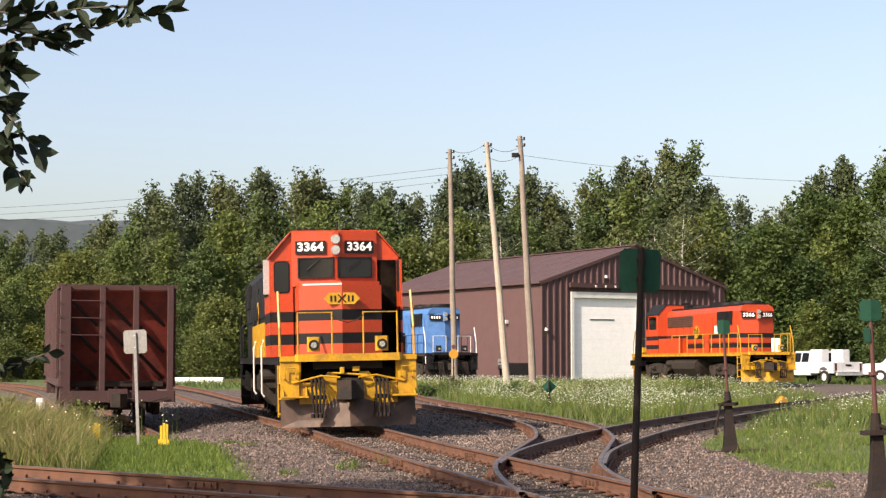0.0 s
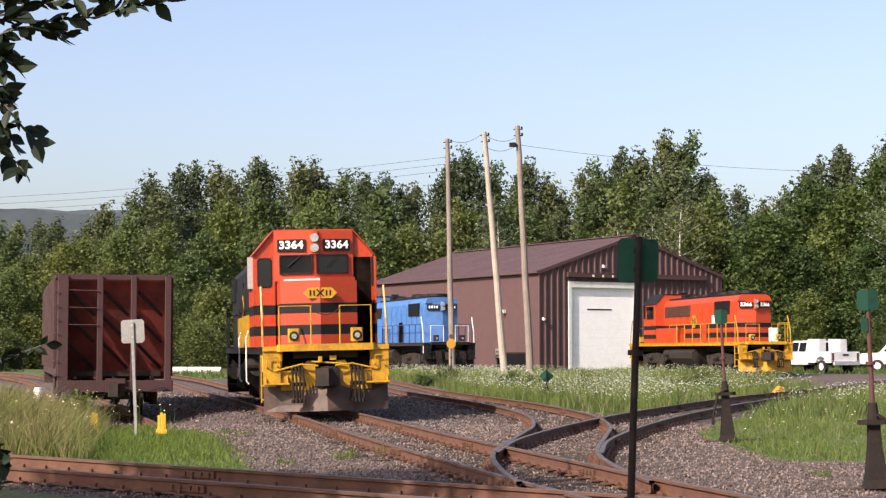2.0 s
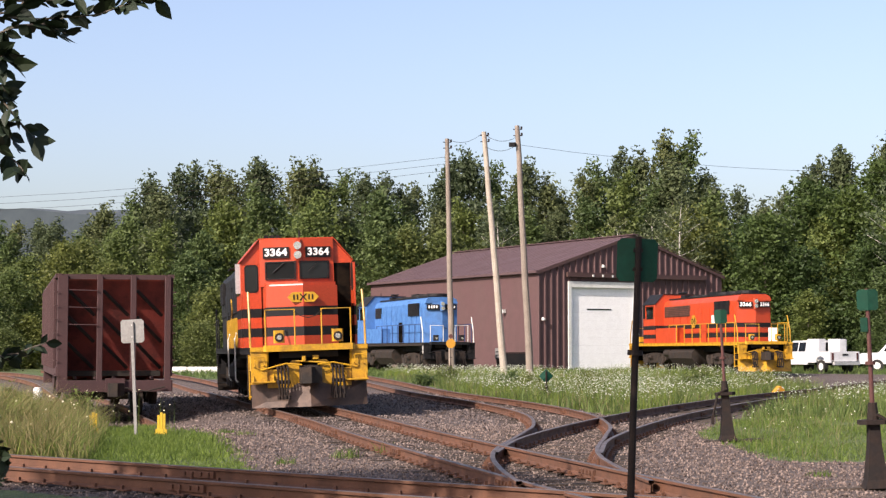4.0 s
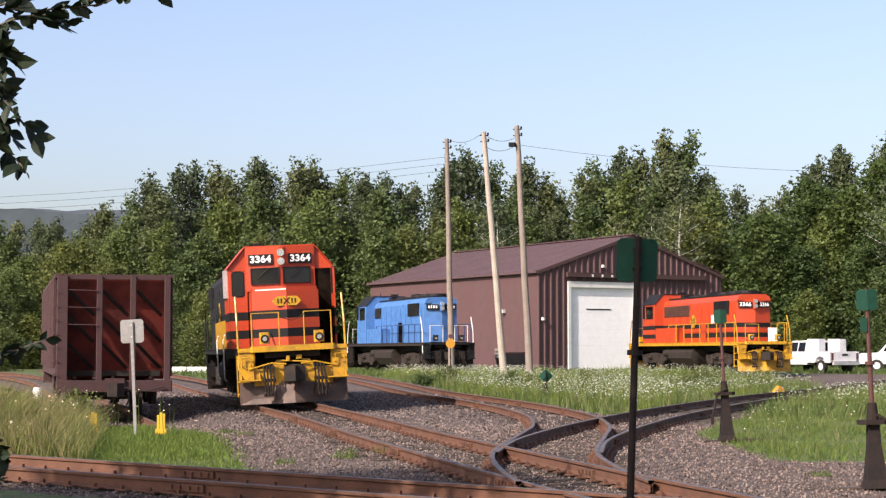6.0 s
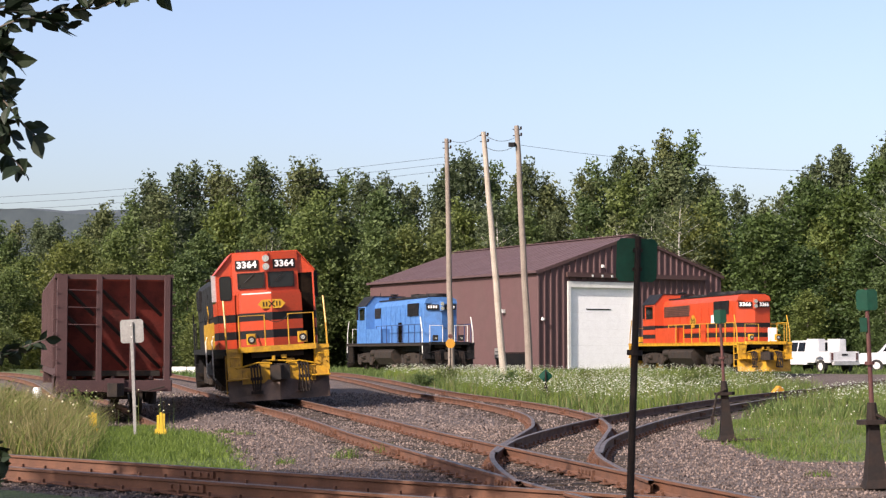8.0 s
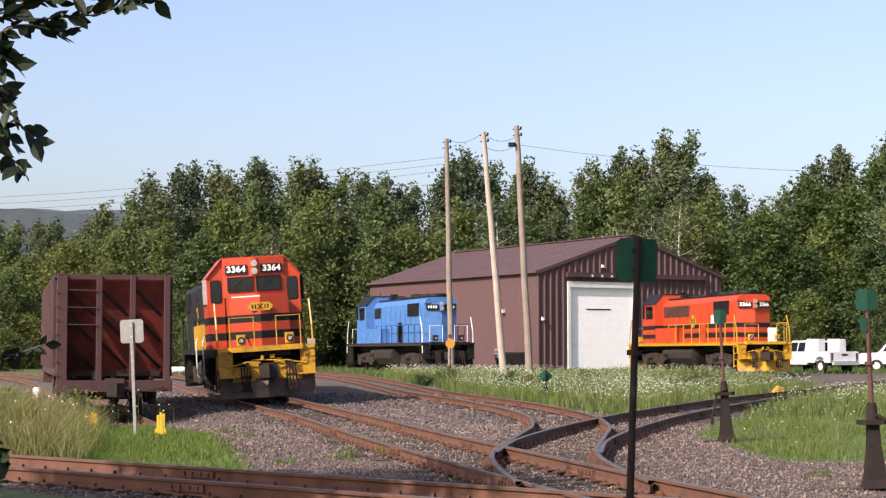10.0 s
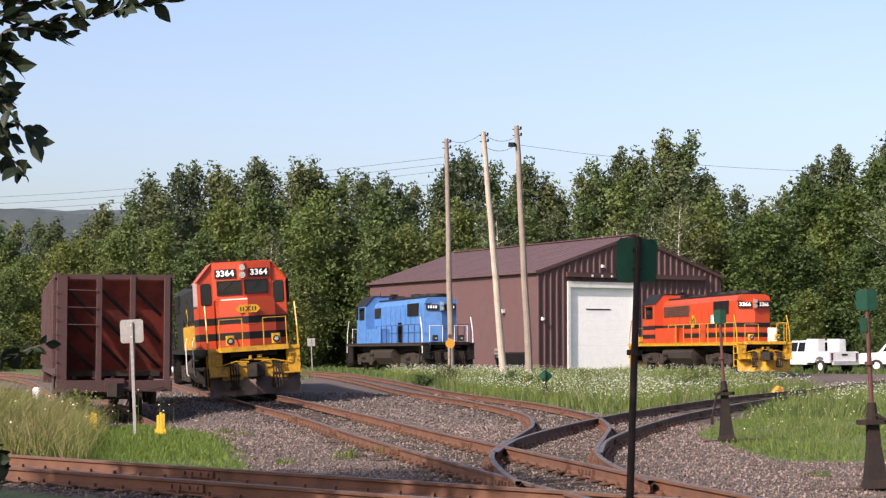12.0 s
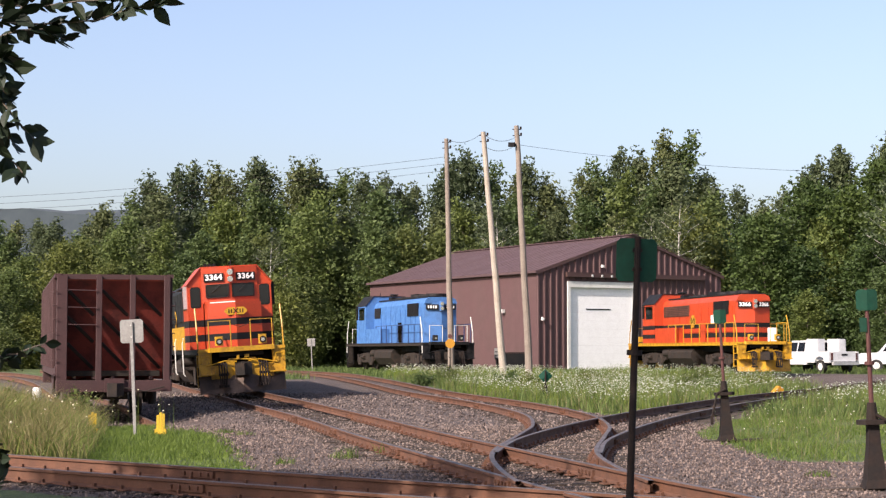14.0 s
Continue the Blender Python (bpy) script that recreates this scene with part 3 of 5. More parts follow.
        rod(bm, F @ Vector((s * 0.74, 0.0, 1.82)), F @ Vector((s * 0.74, -0.045, 1.82)), 0.085, 0.06, n=16)
        part("lens", bm, LEAD, lamp)
        # platform rails
        bm = mesh()
        x0, x1 = s * 0.34, s * 1.08
        pipe(bm, [F @ Vector(q) for q in ((x0, 0.05, 1.6), (x0, 0.05, 2.52), (x1, 0.05, 2.52), (x1, 0.05, 1.3))], 0.022)
        part("handrail", bm, mats["end_rail"], t)
        bm = mesh()
        pipe(bm, [F @ Vector(q) for q in ((s * 1.46, 0.15, 1.0), (s * 1.46, 0.25, 2.2), (s * 1.46, 0.6, 3.0))], 0.03)
        part("grab_post", bm, mats["end_rail"], t)
    bm = mesh()
    pts = [F @ Vector((x, 0.03, 2.46 - 0.16 * (1 - (x / 0.34) ** 2))) for x in (-0.34, -0.2, 0, 0.2, 0.34)]
    pipe(bm, pts, 0.012)
    part("safety_chain", bm, GRIME, t)


def head_boards(t, y, z, digits, F, gap=0.56, deep=0.1):
    """Twin headlight and the number boards on a pointed end."""
    bm = mesh()
    box(bm, 0, y, z, 0.25, 0.12, 0.56, F, chamfer=0.05)
    h = part("headlight", bm, ORANGE if digits != "bars" else BLUE, t)
    for k in (-0.125, 0.125):
        bm = mesh()
        rod(bm, F @ Vector((0, y - 0.05, z + k)), F @ Vector((0, y - 0.1, z + k)), 0.105, n=16)
        part("lens", bm, LEAD, h)
    for s in (-1, 1):
        a = math.degrees(math.atan2(deep, 0.95)) * s
        m = F @ pose(s * gap, y + deep * 0.5 - 0.015, z - 0.05, 0, 0, a)
        bm = mesh()
        box(bm, 0, 0, 0, 0.70, 0.08, 0.29, m)
        b = part("number_board", bm, BLACK, t, "black number board with white digits")
        if digits == "bars":
            for k in range(4):
                bm = mesh()
                box(bm, -0.21 + 0.14 * k, -0.045, 0, 0.07, 0.012, 0.14, m)
                part("digit_bar", bm, WHITE, b)
        else:
            for k, ch in enumerate(digits):
                text_mesh("digit", ch, 0.27, WHITE, b, m @ Matrix.Translation(((k - 1.5) * 0.155, -0.044, 0)) @ pose(0, 0, 0, 90, 0, 0), sx=1.1)


def emblem(t, m, w=0.82, h=0.26):
    """Plain yellow six-sided plate with dark shapes."""
    bm = mesh()
    prism(bm, [(-w / 2, 0), (-w / 2 + h / 2, -h / 2), (w / 2 - h / 2, -h / 2), (w / 2, 0), (w / 2 - h / 2, h / 2), (-w / 2 + h / 2, h / 2)], -0.012, 0.0, m @ pose(0, 0, 0, 90, 0, 0))
    e = part("emblem", bm, YELLOW, t, "yellow six-sided emblem plate")
    bm = mesh()
    for x in (-0.24, -0.15, 0.15, 0.24):
        box(bm, x * w / 0.82, -0.004, 0, 0.035, 0.012, h * 0.5, m)
    for a in (45, -45):
        box(bm, 0, -0.004, 0, 0.03, 0.012, h * 0.95, m @ pose(0, 0, 0, 0, a, 0))
    part("emblem_mark", bm, BLACK, e)


def locomotive(name, m, label, mats, digits, L=20.0, axles=3, gap=1.68, near_cab=True, group=""):
    t = thing(name, m, label, "locomotive", group)
    cab, hood, end = mats["cab"], mats["hood"], mats["end"]
    hw = mats["hw"]
    Y0, Y1, YE = 2.72, 5.0, L - 1.35            # cab front, cab back, hood end
    # frame and walkway
    bm = mesh()
    box(bm, 0, L / 2, 1.30, 1.5, L - 0.5, 0.40)
    part("underframe", bm, BLACK, t)
    bm = mesh()
    box(bm, 0, L / 2, 1.555, 3.0, L - 0.06, 0.07)
    for s in (-1, 1):
        box(bm, s * 1.47, L / 2, 1.49, 0.06, L - 0.3, 0.15)
    part("walkway", bm, mats["sill"], t)
    # fuel tank
    bm = mesh()
    yc = L * 0.5
    prism(bm, [(-1.42, 0.72), (-1.1, 0.32), (1.1, 0.32), (1.42, 0.72), (1.42, 1.05), (1.2, 1.25), (-1.2, 1.25), (-1.42, 1.05)], yc - 1.9, yc + 1.9, ALONG_Y)
    part("fuel_tank", bm, GRIME, t)
    for s in (-1, 1):
        bm = mesh()
        rod(bm, (s * 1.2, yc - 3.0, 1.0), (s * 1.2, yc - 2.0, 1.0), 0.2, n=12)
        part("air_tank", bm, GRIME, t)
    wheels = []
    for yt in (3.6, L - 3.6):
        truck_frame(t, yt, axles, gap)
        for a in range(axles):
            wheels.append(wheelset(t, yt + (a - (axles - 1) / 2) * gap))
    end_gear(t, False, L, mats)
    end_gear(t, True, L, mats if name != "road_locomotive" else dict(mats, end=BLACK, plow=GRIME, end_rail=BLACK))
    # short hood with pointed front, bands of colour stacked
    nose = part("short_hood", mesh(), cab, t)
    bands = mats["bands"]
    levels = [1.59] + [z for z, _ in bands]
    tops = [c for _, c in bands]
    for z0, z1, c in zip(levels, levels[1:], tops):
        bm = mesh()
        prism(bm, vee(0.93, 1.16, 0.36) + [(0.93, Y0), (-0.93, Y0)], z0, z1)
        part("nose_band", bm, c, nose)
    bm = mesh()
    prism(bm, vee(0.90, 1.24, 0.36) + [(0.90, Y0), (-0.90, Y0)], 3.16, 3.25)
    part("nose_top", bm, cab, nose)
    bm = mesh()
    prism(bm, [(-0.84, 1.488), (0.0, 1.165), (0.0, 1.215), (-0.84, 1.538)], 3.17, 3.205)
    part("nose_trim", bm, DIRTY_WHITE, nose)
    # cab: lower bands, upper shell with window recesses
    body = part("cab", mesh(), cab, t)
    for z0, z1, c in zip(levels, levels[1:], tops):
        if z1 > 2.95:
            z1 = 2.95
        bm = mesh()
        box(bm, 0, (Y0 + Y1) / 2 + 0.06, (z0 + z1) / 2, 3.0, Y1 - Y0 - 0.12, z1 - z0)
        part("cab_band", bm, c, body)
    bm = mesh()
    front = [(-1.5, 2.95), (1.5, 2.95), (1.5, 3.88), (0.98, 4.46), (-0.98, 4.46), (-1.5, 3.88)]
    prism(bm, front, Y0 + 0.1, Y1, ALONG_Y)
    part("cab_shell", bm, cab, body)
    bm = mesh()
    prism(bm, vee(0.99, Y0 - 0.22, 0.22) + [(0.99, Y0 + 0.12), (-0.99, Y0 + 0.12)], 3.2, 4.47)
    part("windshield_bay", bm, cab, body)
    bm = mesh()
    prism(bm, [(-1.53, 3.86), (-0.99, 4.475), (0.99, 4.475), (1.53, 3.86), (1.53, 3.88), (1.0, 4.50), (-1.0, 4.50), (-1.53, 3.88)], Y0 + 0.02, Y1 + 0.05, ALONG_Y)
    part("cab_roof", bm, mats["roof"], body)
    for s in (-1, 1):
        a = math.degrees(math.atan2(0.22, 0.99)) * s
        mw = pose(s * 0.45, Y0 - 0.13, 3.62, 0, 0, a)
        bm = mesh()
        prism(bm, [(-0.37, -0.18), (-0.33, -0.21), (0.33, -0.21), (0.37, -0.18), (0.39, 0.18), (0.35, 0.21), (-0.35, 0.21), (-0.39, 0.18)], -0.01, 0.02, mw @ pose(0, 0, 0, 90, 0, 0))
        w = part("windshield", bm, GLASS, body)
        bm = mesh()
        for q in ((-0.40, 0, 0.03, 0.46), (0.40, 0, 0.03, 0.46)):
            box(bm, q[0], -0.02, q[1], q[2], 0.04, q[3], mw)
        for zz in (-0.225, 0.225):
            box(bm, 0, -0.02, zz, 0.80, 0.04, 0.03, mw)
        rod(bm, mw @ Vector((0.1, -0.05, 0.2)), mw @ Vector((-0.2, -0.045, -0.05)), 0.012)
        part("window_rubber", bm, BLACK, w)
        # side windows of the cab
        bm = mesh()
        box(bm, s * 1.505, (Y0 + Y1) / 2 + 0.2, 3.35, 0.03, 1.2, 0.66)
        sw = part("side_window", bm, GLASS, body)
        bm = mesh()
        box(bm, s * 1.55, Y0 + 0.45, 3.45, 0.16, 0.05, 0.8)
        part("wind_deflector", bm, SILVER if s < 0 else BLACK, body)
        bm = mesh()
        box(bm, s * 1.62, (Y0 + Y1) / 2 + 0.2, 3.75, 0.24, 1.3, 0.03)
        part("sunshade", bm, BLACK, body)
    # doors beside the nose
    doors = []
    for s in (-1, 1):
        # black sheet on the cab front, painted as the unlit doorway
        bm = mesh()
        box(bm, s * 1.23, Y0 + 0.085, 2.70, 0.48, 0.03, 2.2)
        part("doorway_shade", bm, PIT, body)
        hinge = 1.47 * s
        d = new("cab_door")
        d.parent = t
        d.location = (hinge, Y0 + 0.05, 0)
        bm = mesh()
        box(bm, -s * 0.25, 0, 3.37, 0.50, 0.05, 0.84)
        part("door_leaf", bm, cab, d)
        for z0, z1, c in zip(levels, levels[1:], tops):
            z1 = min(z1, 2.95)
            bm = mesh()
            box(bm, -s * 0.25, 0, (z0 + z1) / 2, 0.50, 0.05, z1 - z0)
            part("door_leaf", bm, c, d)
        bm = mesh()
        prism(bm, rounded(-s * 0.245, 3.42, 0.37, 0.74, 0.08), -0.032, 0.03, ALONG_Y)
        pane = part("door_window", bm, BLACK, d)
        bm = mesh()
        prism(bm, rounded(-s * 0.245, 3.42, 0.31, 0.68, 0.07), -0.040, -0.030, ALONG_Y)
        part("pane", bm, GLASS, pane)
        doors.append(d)
    # long hood
    top = 4.12
    long_hood = part("long_hood", mesh(), hood, t)
    striped = hood is ORANGE
    hood_levels = [(z0, z1, c if striped else hood) for z0, z1, c in zip(levels, levels[1:-1], tops)] + [(levels[-2], 3.78, hood)]
    for z0, z1, c in hood_levels:
        bm = mesh()
        prism(bm, [(-hw, Y1), (hw, Y1), (hw, YE - 0.24), (0, YE + 0.04), (-hw, YE - 0.24)], z0, z1)
        part("hood_band", bm, c, long_hood)
    bm = mesh()
    prism(bm, [(-hw, 3.78), (hw, 3.78), (hw - 0.08, 4.0), (hw - 0.3, top), (0.3 - hw, top), (0.08 - hw, 4.0)], Y1, YE - 0.1, ALONG_Y)
    part("hood_top", bm, hood, long_hood)
    bm = mesh()
    box(bm, 0, (Y1 + YE) / 2, top + 0.03, 1.45, YE - Y1 - 0.6, 0.08)
    part("roof_walk", bm, BLACK, long_hood)
    for i in range(9):
        for s in (-1, 1):
            bm = mesh()
            yy = Y1 + 1.2 + i * (YE - Y1 - 2.4) / 8
            box(bm, s * (hw + 0.015), yy, 3.08 if i % 3 else 3.0, 0.03, (YE - Y1 - 2.4) / 8 - 0.12, 0.86 if i % 3 else 0.7)
            part("hood_door", bm, hood, long_hood)
    for s in (-1, 1):
        bm = mesh()
        for k in range(12):
            box(bm, s * (hw + 0.06), YE - 3.2 + 0.18 * k, 3.45, 0.08, 0.10, 0.72)
        part("radiator_grille", bm, BLACK, long_hood)
        bm = mesh()
        run = 4.2 if striped else 1.3
        box(bm, s * (hw + 0.02), Y1 + 0.25 + run / 2, 3.4, 0.06, run, 0.62)
        grille = part("intake_grille", bm, FADED if striped else BLACK, long_hood)
        for k in range(6):
            bm = mesh()
            box(bm, s * (hw + 0.06), Y1 + 0.25 + run / 2, 3.14 + 0.1 * k, 0.03, run - 0.1, 0.03)
            part("louvre", bm, GRIME, grille)
        # on the blue hood this panel is painted black as a shaded opening
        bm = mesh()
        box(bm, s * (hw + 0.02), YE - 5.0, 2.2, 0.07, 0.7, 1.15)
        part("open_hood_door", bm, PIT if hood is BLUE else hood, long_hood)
        if striped:
            bm = mesh()
            box(bm, s * (hw + 0.03), YE - 3.4, 2.86, 0.03, 0.75, 0.42)
            card = part("placard", bm, WHITE, long_hood, "white placard with dark marks")
            bm = mesh()
            box(bm, s * (hw + 0.047), YE - 3.25, 2.9, 0.012, 0.2, 0.2)
            part("placard_mark", bm, BLACK, card)
    for yy, r, h in ((YE - 1.0, 0.6, 0.22), (YE - 2.5, 0.6, 0.22), (YE - 4.0, 0.6, 0.22), (Y1 + 3.2, 0.5, 0.18), (Y1 + 4.6, 0.5, 0.18)):
        bm = mesh()
        rod(bm, (0, yy, top), (0, yy, top + h), r, r * 0.96, 20)
        part("roof_fan", bm, BLACK, long_hood)
    bm = mesh()
    box(bm, 0, Y1 + 2.0, top + 0.12, 1.0, 0.6, 0.24)
    part("air_intake", bm, BLACK, long_hood)
    bm = mesh()
    box(bm, 0, Y1 + 6.2, top + 0.15, 0.5, 1.2, 0.3)
    part("exhaust_stack", bm, BLACK, long_hood)
    bm = mesh()
    for k in (-0.16, 0, 0.16):
        rod(bm, (-0.55 + k, Y1 - 1.0, 4.60), (-0.55 + k, Y1 - 0.55, 4.62), 0.07, 0.03)
    rod(bm, (-0.55, Y1 - 0.7, 4.46), (-0.55, Y1 - 0.7, 4.63), 0.04)
    part("air_horn", bm, BLACK, body)
    bm = mesh()
    rod(bm, (0.15, Y0 + 0.7, 4.48), (0.15, Y0 + 0.7, 4.74), 0.02)
    part("antenna", bm, BLACK, body)
    # battery boxes beside the cab, side rails
    for s in (-1, 1):
        bm = mesh()
        deep = 6.4 if name == "road_locomotive" else 3.4
        box(bm, s * 1.21, Y1 + 0.05 + deep / 2, 2.02, 0.56, deep, 0.86, chamfer=0.03)
        part("battery_box", bm, mats["box"], t)
        bm = mesh()
        n = 9
        ys = [Y1 + 2.3 + k * (L - 0.6 - Y1 - 2.3) / (n - 1) for k in range(n)]
        if name == "road_locomotive":
            ys = ys[-2:]
        handrail(bm, [(s * 1.46, ys[0]), (s * 1.46, ys[-1])], [(s * 1.46, y) for y in ys], 2.6, 1.5)
        part("handrail", bm, mats["rail"], t)
        bm = mesh()
        box(bm, s * 1.43, 1.0, 0.4, 0.12, 0.62, 0.04)
        for e in (-0.29, 0.29):
            box(bm, s * 1.43, 1.0 + e, 0.9, 0.12, 0.04, 1.0)
        part("side_step", bm, GRIME, t)
        if name == "road_locomotive":
            for y in (5.6, 9.4):
                bm = mesh()
                pipe(bm, [(s * 1.50, y, 0.62), (s * 1.56, y, 0.70), (s * 1.56, y, 1.85), (s * 1.50, y + 0.1, 2.02)], 0.024)
                part("side_grab", bm, DIRTY_WHITE, t, "white grab iron")
            for y in (6.2, 7.4):
                bm = mesh()
                rod(bm, (s * 1.10, y, 1.12), (s * 1.52, y, 1.12), 0.17, n=14)
                part("air_reservoir", bm, GRIME, t)
    head_boards(t, Y0 - 0.20, 4.15, digits, Matrix(), 0.56, 0.22)
    B = Matrix.Translation((0, L, 0)) @ pose(0, 0, 0, 0, 0, 180)
    head_boards(t, 1.27, 3.62, digits, B, 0.52, 0.27)
    if striped:
        bm = mesh()
        box(bm, 0.72, 0.75, 1.97, 0.36, 0.36, 0.74, B, chamfer=0.03)
        part("end_cabinet", bm, WHITE, t, "white cabinet on the end platform")
    if mats["emblem"]:
        emblem(t, Matrix.Translation((0, 1.17, 2.86)))
        for s in (-1, 1):
            emblem(t, pose(s * (hw + 0.05), L * 0.56, 2.78, 0, 0, 90 * s), 1.0, 0.7)
    return t, wheels, doors


SCHEME_MAIN = dict(cab=ORANGE, hood=BLACK, end=YELLOW, plow=STEEL, sill=BLACK, roof=ORANGE, box=YELLOW, rail=BLACK, end_rail=YELLOW, hw=1.3, emblem=True,
                   bands=[(1.86, ORANGE), (2.10, BLACK), (2.38, ORANGE), (2.62, BLACK), (3.16, ORANGE)])
SCHEME_ORANGE = dict(cab=ORANGE, hood=ORANGE, end=YELLOW, plow=YELLOW, sill=YELLOW, roof=BLACK, box=ORANGE, rail=YELLOW, end_rail=YELLOW, hw=0.95, emblem=True,
                     bands=[(1.86, ORANGE), (2.10, BLACK), (2.38, ORANGE), (2.62, BLACK), (3.16, ORANGE)])
SCHEME_BLUE = dict(cab=BLUE, hood=BLUE, end=BLACK, plow=GRIME, sill=GRIME, roof=BLACK, box=BLUE, rail=BLUE_DARK, end_rail=DIRTY_WHITE, hw=0.95, emblem=False,
                   bands=[(1.86, BLUE), (2.10, BLUE), (2.38, BLUE), (2.62, BLUE), (3.16, BLUE)])

moving, moving_wheels, moving_doors = locomotive("road_locomotive", Matrix(), "orange, yellow and black diesel locomotive backing along the main track", SCHEME_MAIN, "3364", group="locomotives")


def parked(name, x, y, turn, L, label, scheme, digits):
    """A locomotive whose long-hood end stands at x, y and points towards the viewer."""
    m = pose(x, y, 0.34 + RAIL, 0, 0, turn) @ pose(0, L, 0, 0, 0, 180) @ Matrix()
    return locomotive(name, m @ Matrix(), label, scheme, digits, L=L, axles=2, gap=2.75, group="locomotives")


parked("parked_locomotive", 16.7, 88, 12.0, 18.0, "orange and yellow diesel locomotive parked beside the shed", SCHEME_ORANGE, "3366")
parked("parked_locomotive", 0.32, 93, 17.3, 17.2, "faded blue diesel locomotive parked in front of the shed", SCHEME_BLUE, "bars")


# ---- hopper car: origin on the rail tops below the near end, y along the car ----
def hopper_car(name, m, L=14.0):
    t = thing(name, m, "weathered red-brown open hopper car parked on the siding", "rail car")
    W = 1.46
    bm = mesh()
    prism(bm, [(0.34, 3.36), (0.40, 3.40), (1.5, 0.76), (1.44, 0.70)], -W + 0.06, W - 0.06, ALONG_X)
    part("slope_sheet", bm, OXIDE_BRIGHT, t, "bright red sloping end sheet with dark patches")
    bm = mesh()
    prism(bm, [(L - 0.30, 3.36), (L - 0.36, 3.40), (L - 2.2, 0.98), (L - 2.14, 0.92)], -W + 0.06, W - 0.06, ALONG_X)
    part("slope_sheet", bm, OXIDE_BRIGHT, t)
    for s in (-1, 1):
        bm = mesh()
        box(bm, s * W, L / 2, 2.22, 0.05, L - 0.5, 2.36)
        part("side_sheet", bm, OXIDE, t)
        bm = mesh()
        box(bm, s * W, L / 2, 3.43, 0.16, L - 0.2, 0.11)
        part("top_rail", bm, OXIDE, t)
        bm = mesh()
        box(bm, s * (W - 0.02), L / 2, 0.92, 0.14, L - 0.3, 0.26)
        part("side_sill", bm, OXIDE, t)
        for k in range(11):
            bm = mesh()
            box(bm, s * (W + 0.07), 0.9 + k * (L - 1.8) / 10, 2.2, 0.11, 0.11, 2.4, chamfer=0.02)
            part("side_post", bm, OXIDE, t)
        for y in (0.16, L - 0.16):
            for k in range(7):
                bm = mesh()
                pipe(bm, [(s * (W + 0.02), y - 0.2, 0.85 + 0.36 * k), (s * (W + 0.1), y - 0.2, 0.85 + 0.36 * k), (s * (W + 0.1), y + 0.25, 0.85 + 0.36 * k), (s * (W + 0.02), y + 0.25, 0.85 + 0.36 * k)], 0.014)
                part("rung", bm, OXIDE, t)
    for y, d in ((0.0, 1), (L, -1)):
        for x, w in ((-1.35, 0.27), (-0.40, 0.15), (0.47, 0.15), (1.37, 0.16)):
            bm = mesh()
            box(bm, x, y + d * 0.08, 2.04, w, 0.15, 2.78, chamfer=0.012)
            part("end_post", bm, OXIDE, t)
        # dark slanting bars, added as the post shadows crossing each bay
        for x in (-0.86, 0.03, 0.92):
            for z in (1.35, 2.05, 2.75):
                bm = mesh()
                pipe(bm, [(x - 0.34, y + d * 0.22, z + 0.30), (x + 0.34, y + d * (0.62 + 0.28 * (2.75 - z)), z - 0.34)], 0.05, 5)
                part("shadow_bar", bm, GRIME, t)
        bm = mesh()
        box(bm, 0, y + d * 0.20, 3.41, 2.9, 0.10, 0.13)
        part("end_beam", bm, OXIDE, t)
        bm = mesh()
        box(bm, 0, y + d * 0.06, 0.54, 3.0, 0.26, 0.30, chamfer=0.03)
        box(bm, 0, y - d * 0.08, 0.56, 0.5, 0.12, 0.36)
        part("end_sill", bm, OXIDE, t)
        bm = mesh()
        box(bm, 0.0, y - d * 0.3, 0.45, 0.2, 0.6, 0.2)
        prism(bm, [(-0.2, -0.25), (0.02, -0.3), (0.1, -0.1), (0.22, 0.0), (0.2, 0.2), (-0.2, 0.2)], 0.28, 0.62, Matrix.Translation((0, y - d * 0.5, 0)) @ pose(0, 0, 0, 0, 0, 0 if d > 0 else 180))
        part("coupler", bm, GRIME, t)
        for k in range(3):
            bm = mesh()
            zz = 3.05 - 0.45 * k
            pipe(bm, [(-1.2, y - d * 0.03, zz), (-0.45, y - d * 0.03, zz - 0.01)], 0.014)
            part("grab_iron", bm, OXIDE, t)
        bm = mesh()
        pipe(bm, [(0.2, y - d * 0.12, 0.50), (0.8, y - d * 0.16, 0.40), (1.3, y - d * 0.12, 0.52)], 0.018)
        part("uncoupling_lever", bm, GRIME, t)
        bm = mesh()
        pipe(bm, [(0.35, y, 0.42), (0.37, y - d * 0.2, 0.2), (0.3, y - d * 0.25, 0.05)], 0.025)
        part("air_hose", bm, RUBBER, t)
        for k in (1.6, 3.3):
            w = wheelset(t, y + d * k)
            w.location.z -= DIP
        truck_frame(t, y + d * 2.45, 2, 1.7).location.z = -DIP
        bm = mesh()
        for k in range(5):
            box(bm, -1.0 + 0.5 * k, y + d * 1.5, 0.75, 0.06, 2.4, 0.06)
        part("brace", bm, OXIDE, t)
    bm = mesh()
    box(bm, 0, L / 2, 0.55, 0.4, L - 0.6, 0.3)
    part("centre_sill", bm, GRIME, t)
    # wide dark slab, added to block light so the space below stays black
    bm = mesh()
    box(bm, 0, L / 2, 0.86, 2.5, L - 1.6, 0.14)
    part("underframe", bm, GRIME, t)
    for y in (L / 2 - 2.4, L / 2 + 2.4):
        bm = mesh()
        prism(bm, [(y - 2.2, 1.0), (y + 2.2, 1.0), (y + 0.5, 0.28), (y - 0.5, 0.28)], -1.3, 1.3, ALONG_X)
        part("discharge_bay", bm, OXIDE, t)
    return t


hopper_car("hopper_car", pose(-8.63, 44.6, RAIL, 0, 0, 14.6))


